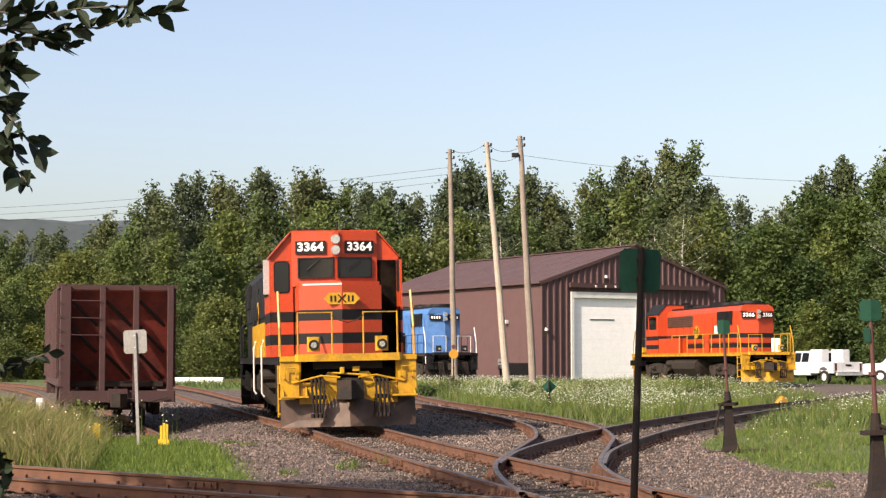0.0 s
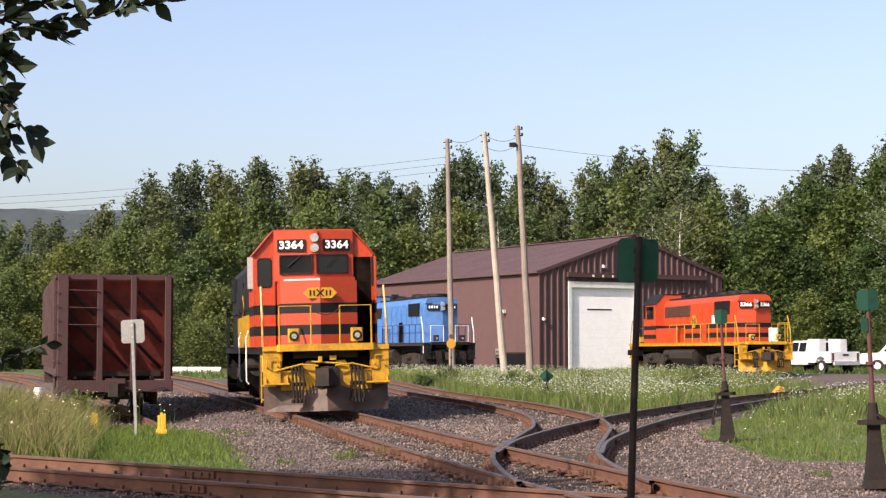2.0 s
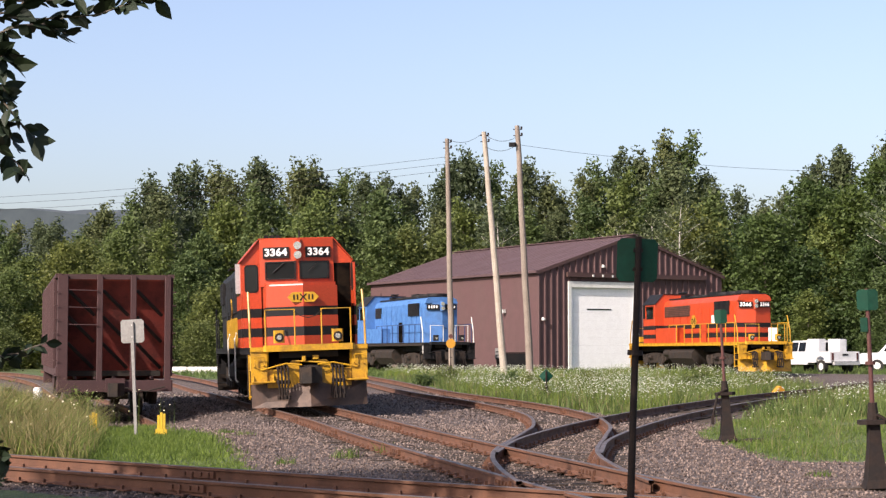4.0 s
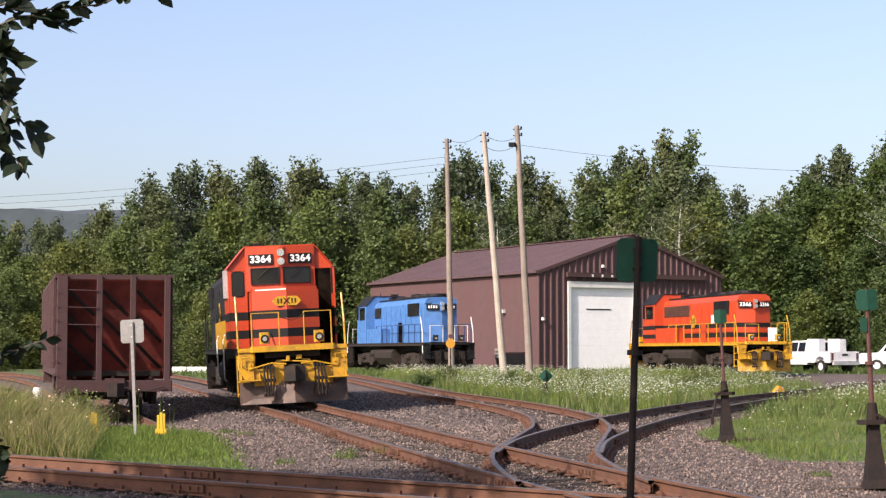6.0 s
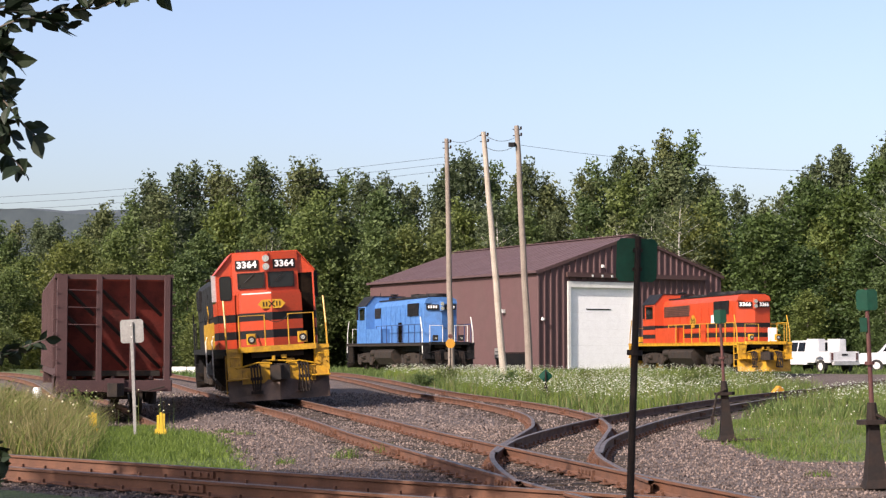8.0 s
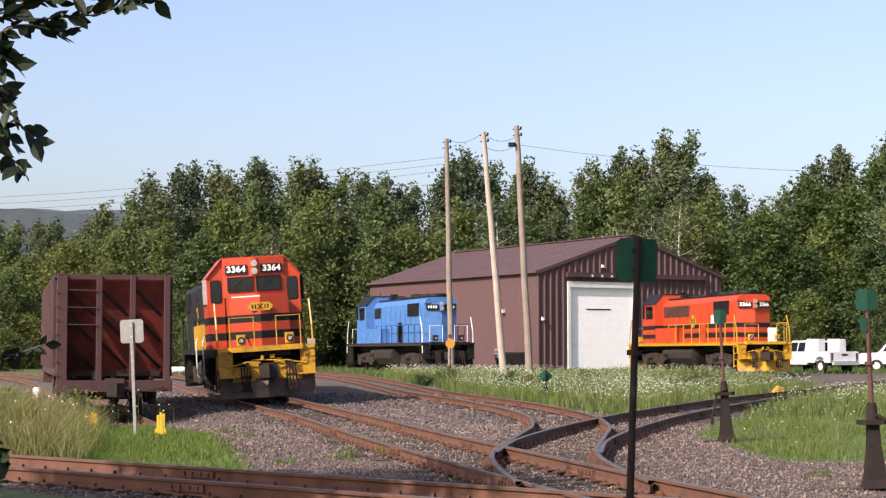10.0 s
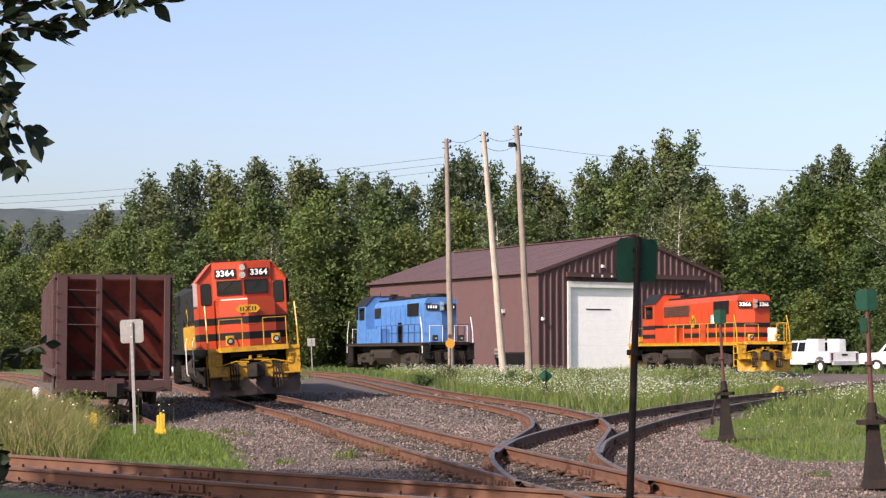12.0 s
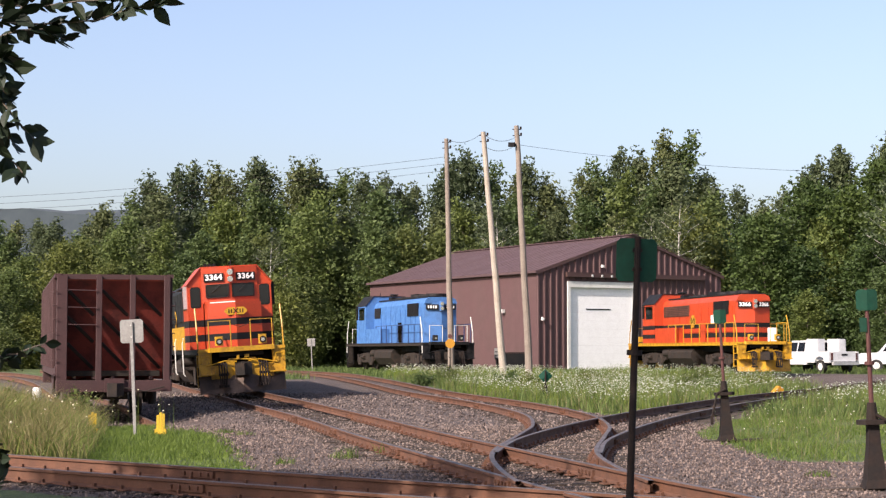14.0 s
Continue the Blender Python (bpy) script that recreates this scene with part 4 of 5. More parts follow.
# ---- switch stands ----
def switch_stand(x, y, h, target, colour, label, mast=CAST, tall=0.9, slant=0.0, plate=(0.34, 0.36), round_plate=False, diamond=False, badge=False, lever=-1):
    t = thing("switch_stand", pose(x, y, level(x, y), 0, slant, 0), label, "switch stand", "switch stands")
    bm = mesh()
    b = []
    for z, wx, wy in ((0.0, 0.16, 0.14), (0.10, 0.12, 0.11), (tall * 0.6, 0.075, 0.07), (tall - 0.1, 0.065, 0.065)):
        b.append((z, wx, wy))
    for (z0, ax, ay), (z1, bx, by) in zip(b, b[1:]):
        q = [bm.verts.new(v) for v in ((-ax, -ay, z0), (ax, -ay, z0), (ax, ay, z0), (-ax, ay, z0), (-bx, -by, z1), (bx, -by, z1), (bx, by, z1), (-bx, by, z1))]
        for f in ((0, 1, 5, 4), (1, 2, 6, 5), (2, 3, 7, 6), (3, 0, 4, 7), (4, 5, 6, 7), (3, 2, 1, 0)):
            bm.faces.new([q[i] for i in f])
    part("base_casting", bm, CAST, t)
    bm = mesh()
    box(bm, 0, 0, tall - 0.07, 0.36, 0.26, 0.055, chamfer=0.07)
    rod(bm, (0, 0, tall - 0.04), (0, 0, tall + 0.16), 0.075, 0.055, 10)
    part("table", bm, CAST, t)
    bm = mesh()
    pipe(bm, [(0.02, -0.1, tall + 0.02), (lever * 0.15, -0.12, tall - 0.06), (lever * 0.26, -0.13, tall * 0.5)], 0.022)
    box(bm, lever * 0.27, -0.13, tall * 0.42, 0.05, 0.05, 0.16)
    part("throw_lever", bm, CAST, t)
    bm = mesh()
    rod(bm, (0, 0, tall), (0, 0, h + 0.01), 0.030 if mast in (CAST, BLACK) else 0.030, 0.024, 10)
    rod(bm, (0, 0, h - 0.9), (0, 0, h - 0.86), 0.06, n=10)
    part("mast", bm, mast, t)
    w, ph = plate
    if round_plate:
        bm = mesh()
        rod(bm, (0, -0.05, h - ph / 2), (0, -0.035, h - ph / 2), w / 2, n=24)
        part("target", bm, colour, t, target)
        bm = mesh()
        rod(bm, (0, -0.05, h + 0.12), (0, -0.035, h + 0.12), w * 0.24, n=16)
        part("target", bm, MAST_RED, t)
    else:
        for s in (-1, 1):
            bm = mesh()
            c = 0.03
            prof = [(0, -ph / 2), (w / 2 - c, -ph / 2), (w / 2, -ph / 2 + c), (w / 2, ph / 2 - c), (w / 2 - c, ph / 2), (0, ph / 2)]
            mm = Matrix.Translation((0, -0.034 if mast is MAST_RED else 0.034, h - ph / 2)) @ pose(0, 0, 0, 0, 45 if diamond else 0, 0) @ pose(0, 0, 0, 0, 0, (0 if s > 0 else 180) + s * 12) @ pose(0, 0, 0, 90, 0, 0)
            prism(bm, prof, -0.003, 0.003, mm)
            part("target", bm, colour, t, target)
    for z in (h - ph * 0.28, h - ph * 0.72):
        bm = mesh()
        box(bm, 0, 0.012, z, 0.07, 0.05, 0.025)
        part("clamp", bm, CAST, t)
    if badge:
        bm = mesh()
        box(bm, -0.06, -0.03, h - 0.42, 0.085, 0.012, 0.17)
        part("small_plate", bm, GREEN, t, "small green plate on the mast")
    bm = mesh()
    box(bm, -0.15, 0.1, -0.055, 1.6, 0.22, 0.12)
    part("head_block", bm, TIE, t)
    return t


switch_stand(1.405, 13.0, 2.49, "dark green square target", GREEN, "tall dark switch stand with a green target beside the rails", tall=0.35, slant=2.2, plate=(0.32, 0.333))
switch_stand(5.15, 20.3, 2.36, "green target vane", GREEN, "rusty switch stand with a red mast and green target", MAST_RED, 0.85, slant=-2.0, plate=(0.26, 0.25), badge=True, lever=1)
switch_stand(5.17, 31.0, 2.38, "small green target vane", GREEN, "cast iron switch stand with thin mast and small green target", MAST_RED, 0.92, slant=-2.8, plate=(0.24, 0.25))
switch_stand(0.34, 80.0, 1.95, "round amber target", AMBER, "small switch stand with a round amber target in the grass", tall=0.55, plate=(0.44, 0.44), round_plate=True)
switch_stand(3.5, 58.0, 0.95, "green diamond target", GREEN, "dwarf switch stand with a green diamond target among weeds", tall=0.3, plate=(0.36, 0.36), diamond=True)


# ---- signs and markers ----
def post_sign(x, y, h, w, label):
    t = thing("post_sign", pose(x, y, level(x, y), 0, -2.8, -4), label, "sign")
    bm = mesh()
    prism(bm, [(-0.03, -0.02), (0.03, -0.02), (0.03, 0.02), (0.015, 0.02), (0.015, -0.005), (-0.015, -0.005), (-0.015, 0.02), (-0.03, 0.02)], 0, h - 0.05)
    part("post", bm, SIGNBACK, t)
    bm = mesh()
    c = 0.04
    a = w / 2
    prism(bm, [(-a + c, -a), (a - c, -a), (a, -a + c), (a, a - c), (a - c, a), (-a + c, a), (-a, a - c), (-a, -a + c)], -0.003, 0.003, Matrix.Translation((0.0, 0.026, h - a)) @ pose(0, 0, 0, 90, 0, 0))
    part("plate", bm, SIGNBACK, t, "bare aluminium back of the sign")
    for z in (h - a * 0.5, h - a * 1.5):
        bm = mesh()
        rod(bm, (0, -0.03, z), (0, -0.02, z), 0.012)
        part("bolt", bm, SILVER, t)
    return t


post_sign(-6.0, 33.2, 2.24, 0.46, "square sign seen from its bare metal back on a post")
post_sign(-8.3, 108, 2.1, 0.5, "small distant white sign on a metal post")


def marker(x, y, h, label, turn=0):
    t = thing("marker_post", pose(x, y, level(x, y), 0, 0, turn), label, "marker post", "yellow markers")
    bm = mesh()
    for k, dz in ((-0.055, -0.05), (0, 0), (0.055, -0.02)):
        prism(bm, [(k - 0.024, -0.03), (k + 0.024, -0.03), (k + 0.024, 0.03), (k - 0.024, 0.03)], 0, h + dz)
    part("slat", bm, SAFETY, t)
    bm = mesh()
    box(bm, 0, 0, 0.05, 0.22, 0.1, 0.1)
    part("foot", bm, SAFETY, t)
    return t


marker(-5.52, 33.3, 0.42, "yellow plastic marker post in short grass")
marker(-6.86, 33.3, 0.42, "yellow marker post half hidden by tall grass", 15)

derail = thing("derail", pose(12.2, 62, level(12.2, 62) + 0.1, 0, 0, 20), "yellow cast derail on the yard track", "derail")
bm = mesh()
prism(bm, [(-0.24, 0), (0.24, 0), (0.18, 0.16), (0.02, 0.26), (-0.1, 0.14)], -0.12, 0.12, ALONG_Y)
part("wedge", bm, AMBER, derail)
bm = mesh()
box(bm, 0, 0, -0.03, 0.5, 0.3, 0.06)
part("base_plate", bm, CAST, derail)

drum = thing("drum", pose(-15.4, 64.5, level(-15.4, 64.5)), "white plastic drum beside the siding", "drum")
bm = mesh()
for z0, z1, a, b in ((0, 0.15, 0.16, 0.17), (0.15, 0.17, 0.18, 0.18), (0.17, 0.31, 0.17, 0.17), (0.31, 0.33, 0.18, 0.18), (0.33, 0.46, 0.17, 0.15)):
    rod(bm, (0, 0, z0), (0, 0, z1), a, b, 18)
part("shell", bm, WHITE, drum)
bm = mesh()
rod(bm, (0, 0, 0.46), (0, 0, 0.48), 0.13, n=18)
part("lid", bm, WHITE, drum)

for i in range(3):
    cb = thing("concrete_barrier", pose(-18.2 + 2.05 * i, 101 - 0.4 * i, 0.3, 0, 0, -10), "low pale concrete barrier block", "barrier", "barriers")
    bm = mesh()
    prism(bm, [(-0.25, 0), (0.25, 0), (0.2, 0.12), (0.12, 0.40), (-0.12, 0.40), (-0.2, 0.12)], -1.0, 1.0, pose(0, 0, 0, 0, 0, 90) @ ALONG_Y)
    part("block", bm, DIRTY_WHITE, cb)

bin_ = thing("waste_bin", pose(4.06, 101.5, 0.34, 0, 0, 10), "dark steel waste bin against the shed", "bin")
bm = mesh()
prism(bm, [(-0.72, 0.1), (0.72, 0.1), (0.84, 1.15), (-0.84, 1.15)], -0.7, 0.7, ALONG_Y)
part("body", bm, BLACK, bin_)
bm = mesh()
box(bm, 0, 0, 1.19, 1.74, 1.44, 0.06)
part("lid", bm, CAST, bin_)
bm = mesh()
for x in (-0.55, 0.55):
    box(bm, x, 0, 0.06, 0.15, 1.3, 0.12)
part("skid", bm, CAST, bin_)
board = thing("notice_board", pose(3.2, 99.5, 0.34, 0, 0, 0), "white notice board on a dark post", "notice board")
bm = mesh()
box(bm, 0, 0, 0.7, 0.1, 0.1, 1.4)
part("post", bm, CAST, board)
bm = mesh()
box(bm, 0, -0.07, 1.15, 0.38, 0.04, 0.62)
part("panel", bm, SIGNBACK, board)
bm = mesh()
for k in range(3):
    box(bm, 0, -0.093, 1.25 - 0.2 * k, 0.3, 0.006, 0.05)
part("printed_bar", bm, BLACK, board)


# ---- poles and wires ----
def utility_pole(base, top, r, mat, label, lamp=False):
    t = thing("utility_pole", Matrix.Translation(base), label, "pole", "utility poles")
    bm = mesh()
    a, b = Vector((0, 0, 0)), Vector(top) - Vector(base)
    rnd = random.Random(base[0])
    pipe(bm, [a.lerp(b, k / 8) + Vector((rnd.uniform(-.02, .02), 0, 0)) for k in range(9)], r, 12, [r * (1 - 0.36 * k / 8) for k in range(9)])
    part("shaft", bm, mat, t)
    bm = mesh()
    for k in (0.985, 0.96):
        q = a.lerp(b, k)
        rod(bm, q + Vector((-0.22, -0.02, 0)), q + Vector((0.22, -0.02, 0)), 0.025)
        rod(bm, q + Vector((0.2, -0.02, 0)), q + Vector((0.2, -0.02, 0.14)), 0.05)
    part("insulator_bracket", bm, CAST, t)
    if lamp:
        bm = mesh()
        q = a.lerp(b, 0.915)
        rod(bm, q, q + Vector((-0.22, -0.08, 0.1)), 0.03)
        box(bm, q.x - 0.3, q.y - 0.12, q.z + 0.1, 0.34, 0.3, 0.2, chamfer=0.05)
        part("flood_lamp", bm, BLACK, t)
    return t


POLE_TOPS = [(0.18, 88, 12.7), (2.06, 86, 12.8), (3.67, 84, 12.85)]
utility_pole((0.43, 88, 0.3), POLE_TOPS[0], 0.17, POLE, "grey weathered wooden utility pole")
utility_pole((3.08, 86, 0.3), POLE_TOPS[1], 0.19, POLE_PALE, "pale leaning wooden utility pole")
utility_pole((4.29, 84, 0.3), POLE_TOPS[2], 0.19, POLE, "brown wooden utility pole with a flood lamp", True)


def wire(a, b, sag, r=0.018):
    bm = mesh()
    a, b = Vector(a), Vector(b)
    pts = [a.lerp(b, k / 10) - Vector((0, 0, sag * 4 * (k / 10) * (1 - k / 10))) for k in range(11)]
    pipe(bm, pts, r, 4)
    return tagged(part("overhead_wire", bm, CAST), "thin overhead wire strung between poles", "wire", "overhead wires")


for k in range(3):
    wire((POLE_TOPS[0][0], 88, 11.75 - 0.36 * k), (-70, 116, 12.6 - 0.42 * k), 1.6, 0.009)
wire(POLE_TOPS[0], POLE_TOPS[1], 0.35, 0.012)
wire((2.06, 86, 12.7), (3.67, 84, 12.3), 0.3, 0.012)
wire((2.06, 86, 12.1), (3.67, 84, 11.9), 0.3, 0.012)
wire((3.67, 84, 11.9), (32, 92, 11.6), 0.7, 0.009)


# ---- vehicles: origin on the ground below the rear bumper, y forward, x to the right ----
def wheel(parent, x, y, r=0.39):
    bm = mesh()
    rod(bm, (x - 0.12, y, r), (x + 0.12, y, r), r, n=24)
    w = part("wheel", bm, RUBBER, parent)
    bm = mesh()
    s = 1 if x > 0 else -1
    rod(bm, (x + s * 0.10, y, r), (x + s * 0.135, y, r), r * 0.62, r * 0.5, 16)
    part("rim", bm, DIRTY_WHITE, w)


def pickup(m, label, service):
    t = thing("pickup_truck", m, label, "pickup truck", "work trucks")
    bm = mesh()
    box(bm, 0, 2.85, 0.58, 0.9, 5.4, 0.2)
    part("chassis", bm, BLACK, t)
    bm = mesh()
    prism(bm, [(2.35, 0.5), (5.75, 0.5), (5.82, 0.75), (5.8, 1.08), (5.6, 1.16), (4.6, 1.2), (2.35, 1.2)], -0.98, 0.98, ALONG_X)
    part("lower_body", bm, TRUCK, t)
    bm = mesh()
    for x0, x1 in ((-0.92, 0.92),):
        v = [(2.38, 1.2, 0.93), (4.65, 1.2, 0.93), (4.0, 1.9, 0.76), (2.5, 1.92, 0.76)]
        a = [bm.verts.new((-w, y, z)) for y, z, w in v]
        b = [bm.verts.new((w, y, z)) for y, z, w in v]
        bm.faces.new(a)
        bm.faces.new(b[::-1])
        for i in range(4):
            bm.faces.new((a[i], a[(i + 1) % 4], b[(i + 1) % 4], b[i]))
    part("cab", bm, TRUCK, t)
    for s in (-1, 1):
        for y0, y1 in ((2.62, 3.28), (3.38, 4.12)):
            bm = mesh()
            q = [(y0, 1.27, 0.93), (y1 + (0.25 if y1 > 4 else 0), 1.27, 0.93), (y1 - (0.1 if y1 > 4 else 0), 1.80, 0.80), (y0 + 0.02, 1.80, 0.80)]
            bm.faces.new([bm.verts.new((s * w, y, z)) for y, z, w in q])
            bmesh.ops.solidify(bm, geom=bm.faces[:], thickness=0.02)
            part("side_window", bm, GLASS, t)
    bm = mesh()
    bm.faces.new([bm.verts.new(v) for v in ((-0.8, 2.35, 1.3), (0.8, 2.35, 1.3), (0.68, 2.455, 1.8), (-0.68, 2.455, 1.8))])
    bmesh.ops.solidify(bm, geom=bm.faces[:], thickness=0.02)
    part("rear_window", bm, GLASS, t)
    bm = mesh()
    bm.faces.new([bm.verts.new(v) for v in ((-0.84, 4.63, 1.25), (0.84, 4.63, 1.25), (0.7, 4.06, 1.86), (-0.7, 4.06, 1.86))])
    bmesh.ops.solidify(bm, geom=bm.faces[:], thickness=0.02)
    part("windscreen", bm, GLASS, t)
    for s in (-1, 1):
        bm = mesh()
        prism(bm, [(0.08, 0.62), (0.55, 0.62), (0.66, 0.9), (1.0, 1.0), (1.34, 0.9), (1.45, 0.62), (2.3, 0.62), (2.3, 1.26), (0.08, 1.26)], s * 0.98 - 0.06, s * 0.98 + 0.06, ALONG_X)
        part("bed_side", bm, TRUCK, t)
        bm = mesh()
        box(bm, s * 0.86, 0.06, 0.98, 0.14, 0.05, 0.42)
        part("tail_light", bm, MAST_RED, t)
        if service:
            bm = mesh()
            box(bm, s * 0.74, 1.75, 1.55, 0.52, 1.1, 0.9, chamfer=0.03)
            tb = part("tool_box", bm, TRUCK, t)
            for k in (-0.28, 0.28):
                bm = mesh()
                box(bm, s * 1.01, 1.75 + k, 1.55, 0.02, 0.5, 0.78)
                part("box_door", bm, TRUCK, tb)
        for y in (1.0, 4.75):
            wheel(t, s * 0.88, y)
    bm = mesh()
    box(bm, 0, 0.06, 0.98, 1.58, 0.06, 0.58)
    tg = part("tailgate", bm, TRUCK, t)
    bm = mesh()
    box(bm, 0, 0.02, 1.08, 0.4, 0.03, 0.1)
    part("handle", bm, BLACK, tg)
    bm = mesh()
    box(bm, 0, -0.06, 0.58, 1.9, 0.16, 0.18, chamfer=0.05)
    part("rear_bumper", bm, SILVER, t)
    bm = mesh()
    box(bm, 0, 1.2, 0.75, 1.9, 2.2, 0.06)
    part("bed_floor", bm, DIRTY_WHITE, t)
    return t


pickup(pose(23.2, 98, 0.34, 0, 0, 24), "white service truck with tool boxes parked on gravel", True)
pickup(pose(31.4, 104, 0.34, 0, 0, 78), "white crew-cab pickup truck parked on gravel", False)


# ---- plants ----
def leaf_cloud(name, centres, size, mat, rs, parent=None):
    """One mesh of many small single leaves at the given centres."""
    n = len(centres)
    c = np.asarray(centres, dtype=np.float64)
    a = rs.normal(size=(n, 3))
    a[:, 2] = a[:, 2] * 0.7 + 0.25
    a /= np.linalg.norm(a, axis=1)[:, None]
    b = np.cross(a, rs.normal(size=(n, 3)))
    b /= np.linalg.norm(b, axis=1)[:, None]
    s = size * rs.uniform(0.5, 1.35, size=(n, 1))
    p = np.empty((n, 3, 3))
    p[:, 0] = c - a * s * 0.45 + b * s * 0.36
    p[:, 1] = c - a * s * 0.35 - b * s * 0.36
    p[:, 2] = c + a * s * 0.65
    me = bpy.data.meshes.new(name)
    me.from_pydata(p.reshape(-1, 3).tolist(), [], np.arange(n * 3).reshape(n, 3).tolist())
    me.materials.append(mat)
    ob = new(name, me)
    ob.parent = parent
    return ob


def make_tree(seed, h, spread, leaves, mat, bark, label, low=0.12, size=0.30, peak=0.4, clump=0.5, group="trees along the yard"):
    """Tapered trunk, rising limbs with side twigs, leaves in loose clumps round the twigs. peak: where the crown is widest."""
    rs = np.random.RandomState(seed)
    rnd = random.Random(seed)
    t = thing("tree", Matrix(), label, "tree", group)
    bm = mesh()
    pts = [Vector((0, 0, -0.3))]
    for k in range(1, 9):
        pts.append(Vector((pts[-1].x + rnd.uniform(-.014, .014) * h, pts[-1].y + rnd.uniform(-.014, .014) * h, h * 0.95 * k / 8)))
    r0 = 0.010 * h + 0.03
    pipe(bm, pts, r0, 6, [r0 * (1 - k / 8.5) for k in range(9)])
    clumps = []
    n = 30
    for k in range(n):
        f = low + (0.985 - low) * (k + rnd.random()) / n
        i = min(7, int(f * 8))
        base = pts[i].lerp(pts[i + 1], f * 8 - i)
        g = (f - low) / (1 - low)
        wide = (g / peak) ** 0.55 if g < peak else max(0.10, 1 - ((g - peak) / (1 - peak)) ** 1.5)
        reach = spread * (0.14 + 0.86 * wide) * rnd.uniform(0.6, 1.0) * (1.28 if rnd.random() < 0.16 else 1.0)
        ang = k * 2.4 + rnd.uniform(-.5, .5)
        out = Vector((math.cos(ang), math.sin(ang), 0))
        rise = rnd.uniform(0.35, 0.9) + 0.5 * g
        end = base + out * reach + Vector((0, 0, reach * rise * 0.7))
        bend = base.lerp(end, 0.5) + Vector((0, 0, -0.06 * reach))
        r = r0 * 0.30 * (1.1 - f)
        pipe(bm, [base, bend, end], r, 4, [r, r * 0.6, 0.012])
        for q in (0.35, 0.6, 0.8, 1.0):
            p = base.lerp(end, q)
            side = Vector((-out.y, out.x, 0)) * rnd.uniform(-0.42, 0.42) * reach * (1.2 - 0.5 * q)
            clumps.append((p + side + Vector((0, 0, rnd.uniform(-.1, .35))), clump * rnd.uniform(0.55, 1.2) * (1.15 - 0.35 * g)))
    for k in range(5):
        p = pts[-1] + Vector((rnd.uniform(-.4, .4), rnd.uniform(-.4, .4), h * (0.05 - 0.022 * k)))
        clumps.append((p, clump * rnd.uniform(0.3, 0.6)))
    part("trunk", bm, bark, t)
    share = np.array([r ** 1.6 for _, r in clumps])
    share = np.maximum(12, share / share.sum() * leaves).astype(int)
    cs = []
    for (p, r), per in zip(clumps, share):
        v = rs.normal(size=(per, 3)) * 0.52
        v[:, 2] *= 0.72
        v[np.linalg.norm(v, axis=1) > 1.5] *= 0.6
        cs.append(v * r * 1.25 + np.array(p))
    leaf_cloud("crown", np.concatenate(cs), size, mat, rs, t)
    return t


KINDS = {}
for key, args, shape in (
    ("poplar", (11, 16.0, 2.3, 8000, LEAF_POPLAR, BARK, "tall poplar tree with grey-green leaves at the wood's edge"), (0.06, 0.31, 0.35, 0.95)),
    ("poplar_b", (12, 16.0, 1.8, 6300, LEAF_POPLAR, BIRCH, "slender poplar tree with pale trunk at the wood's edge"), (0.10, 0.29, 0.45, 0.78)),
    ("poplar_c", (17, 16.0, 2.0, 7000, LEAF_MID, BARK, "upright aspen with ragged green crown"), (0.06, 0.30, 0.50, 0.86)),
    ("broad", (13, 14.0, 3.0, 10500, LEAF_DARK, BARK, "dense dark green broadleaf tree"), (0.02, 0.34, 0.42, 1.25)),
    ("broad_b", (14, 13.0, 2.7, 9500, LEAF_MID, BARK, "dense green broadleaf tree"), (0.02, 0.31, 0.35, 1.15)),
    ("willow", (15, 10.0, 2.6, 8800, LEAF_LIGHT, BARK, "light green willow with bushy crown"), (0.01, 0.275, 0.35, 1.05)),
    ("bush", (16, 6.0, 2.4, 6200, LEAF_LIGHT, BARK, "bright green leafy shrub"), (0.01, 0.25, 0.35, 0.95)),
    ("sparse", (18, 13.0, 2.6, 1700, LEAF_POPLAR, BIRCH, "half-bare birch with pale branches showing"), (0.25, 0.24, 0.6, 0.5)),
):
    KINDS[key] = (make_tree(*args, low=shape[0], size=shape[1], peak=shape[2], clump=shape[3]), args[1])

# outline of the wood, as heights in thousandths of the distance along the view
SKYLINE = [(-400, 400), (-50, 408), (150, 392), (196, 372), (210, 345), (226, 368), (260, 302), (318, 314), (340, 278), (400, 304), (430, 294), (455, 266), (480, 302), (530, 296), (600, 316),
           (650, 310), (685, 334), (697, 318), (712, 342), (780, 296), (838, 282), (855, 274), (890, 306), (930, 286), (960, 308), (980, 345), (1000, 310), (1095, 270), (1125, 285), (1140, 254),
           (1175, 245), (1210, 256), (1228, 300), (1265, 298), (1300, 332), (1325, 333), (1345, 364), (1370, 345), (1400, 335), (1440, 274), (1470, 262), (1520, 280), (1560, 252), (1900, 260)]


def skyline(px):
    for (a, p), (b, q) in zip(SKYLINE, SKYLINE[1:]):
        if px <= b:
            return p + (q - p) * (px - a) / (b - a)
    return 260


used = set()


def plant(key, x, y, h, rnd, wide=1.0):
    src, h0 = KINDS[key]
    k = h / h0
    m = pose(x, y, 0.3, rnd.uniform(-3, 3), rnd.uniform(-3, 3), rnd.uniform(0, 360))
    if key not in used:
        used.add(key)
        t = src
        t.matrix_basis = m
    else:
        t = copy_thing(src, m)
    t.scale = (k ** 0.6 * wide, k ** 0.6 * wide, k)


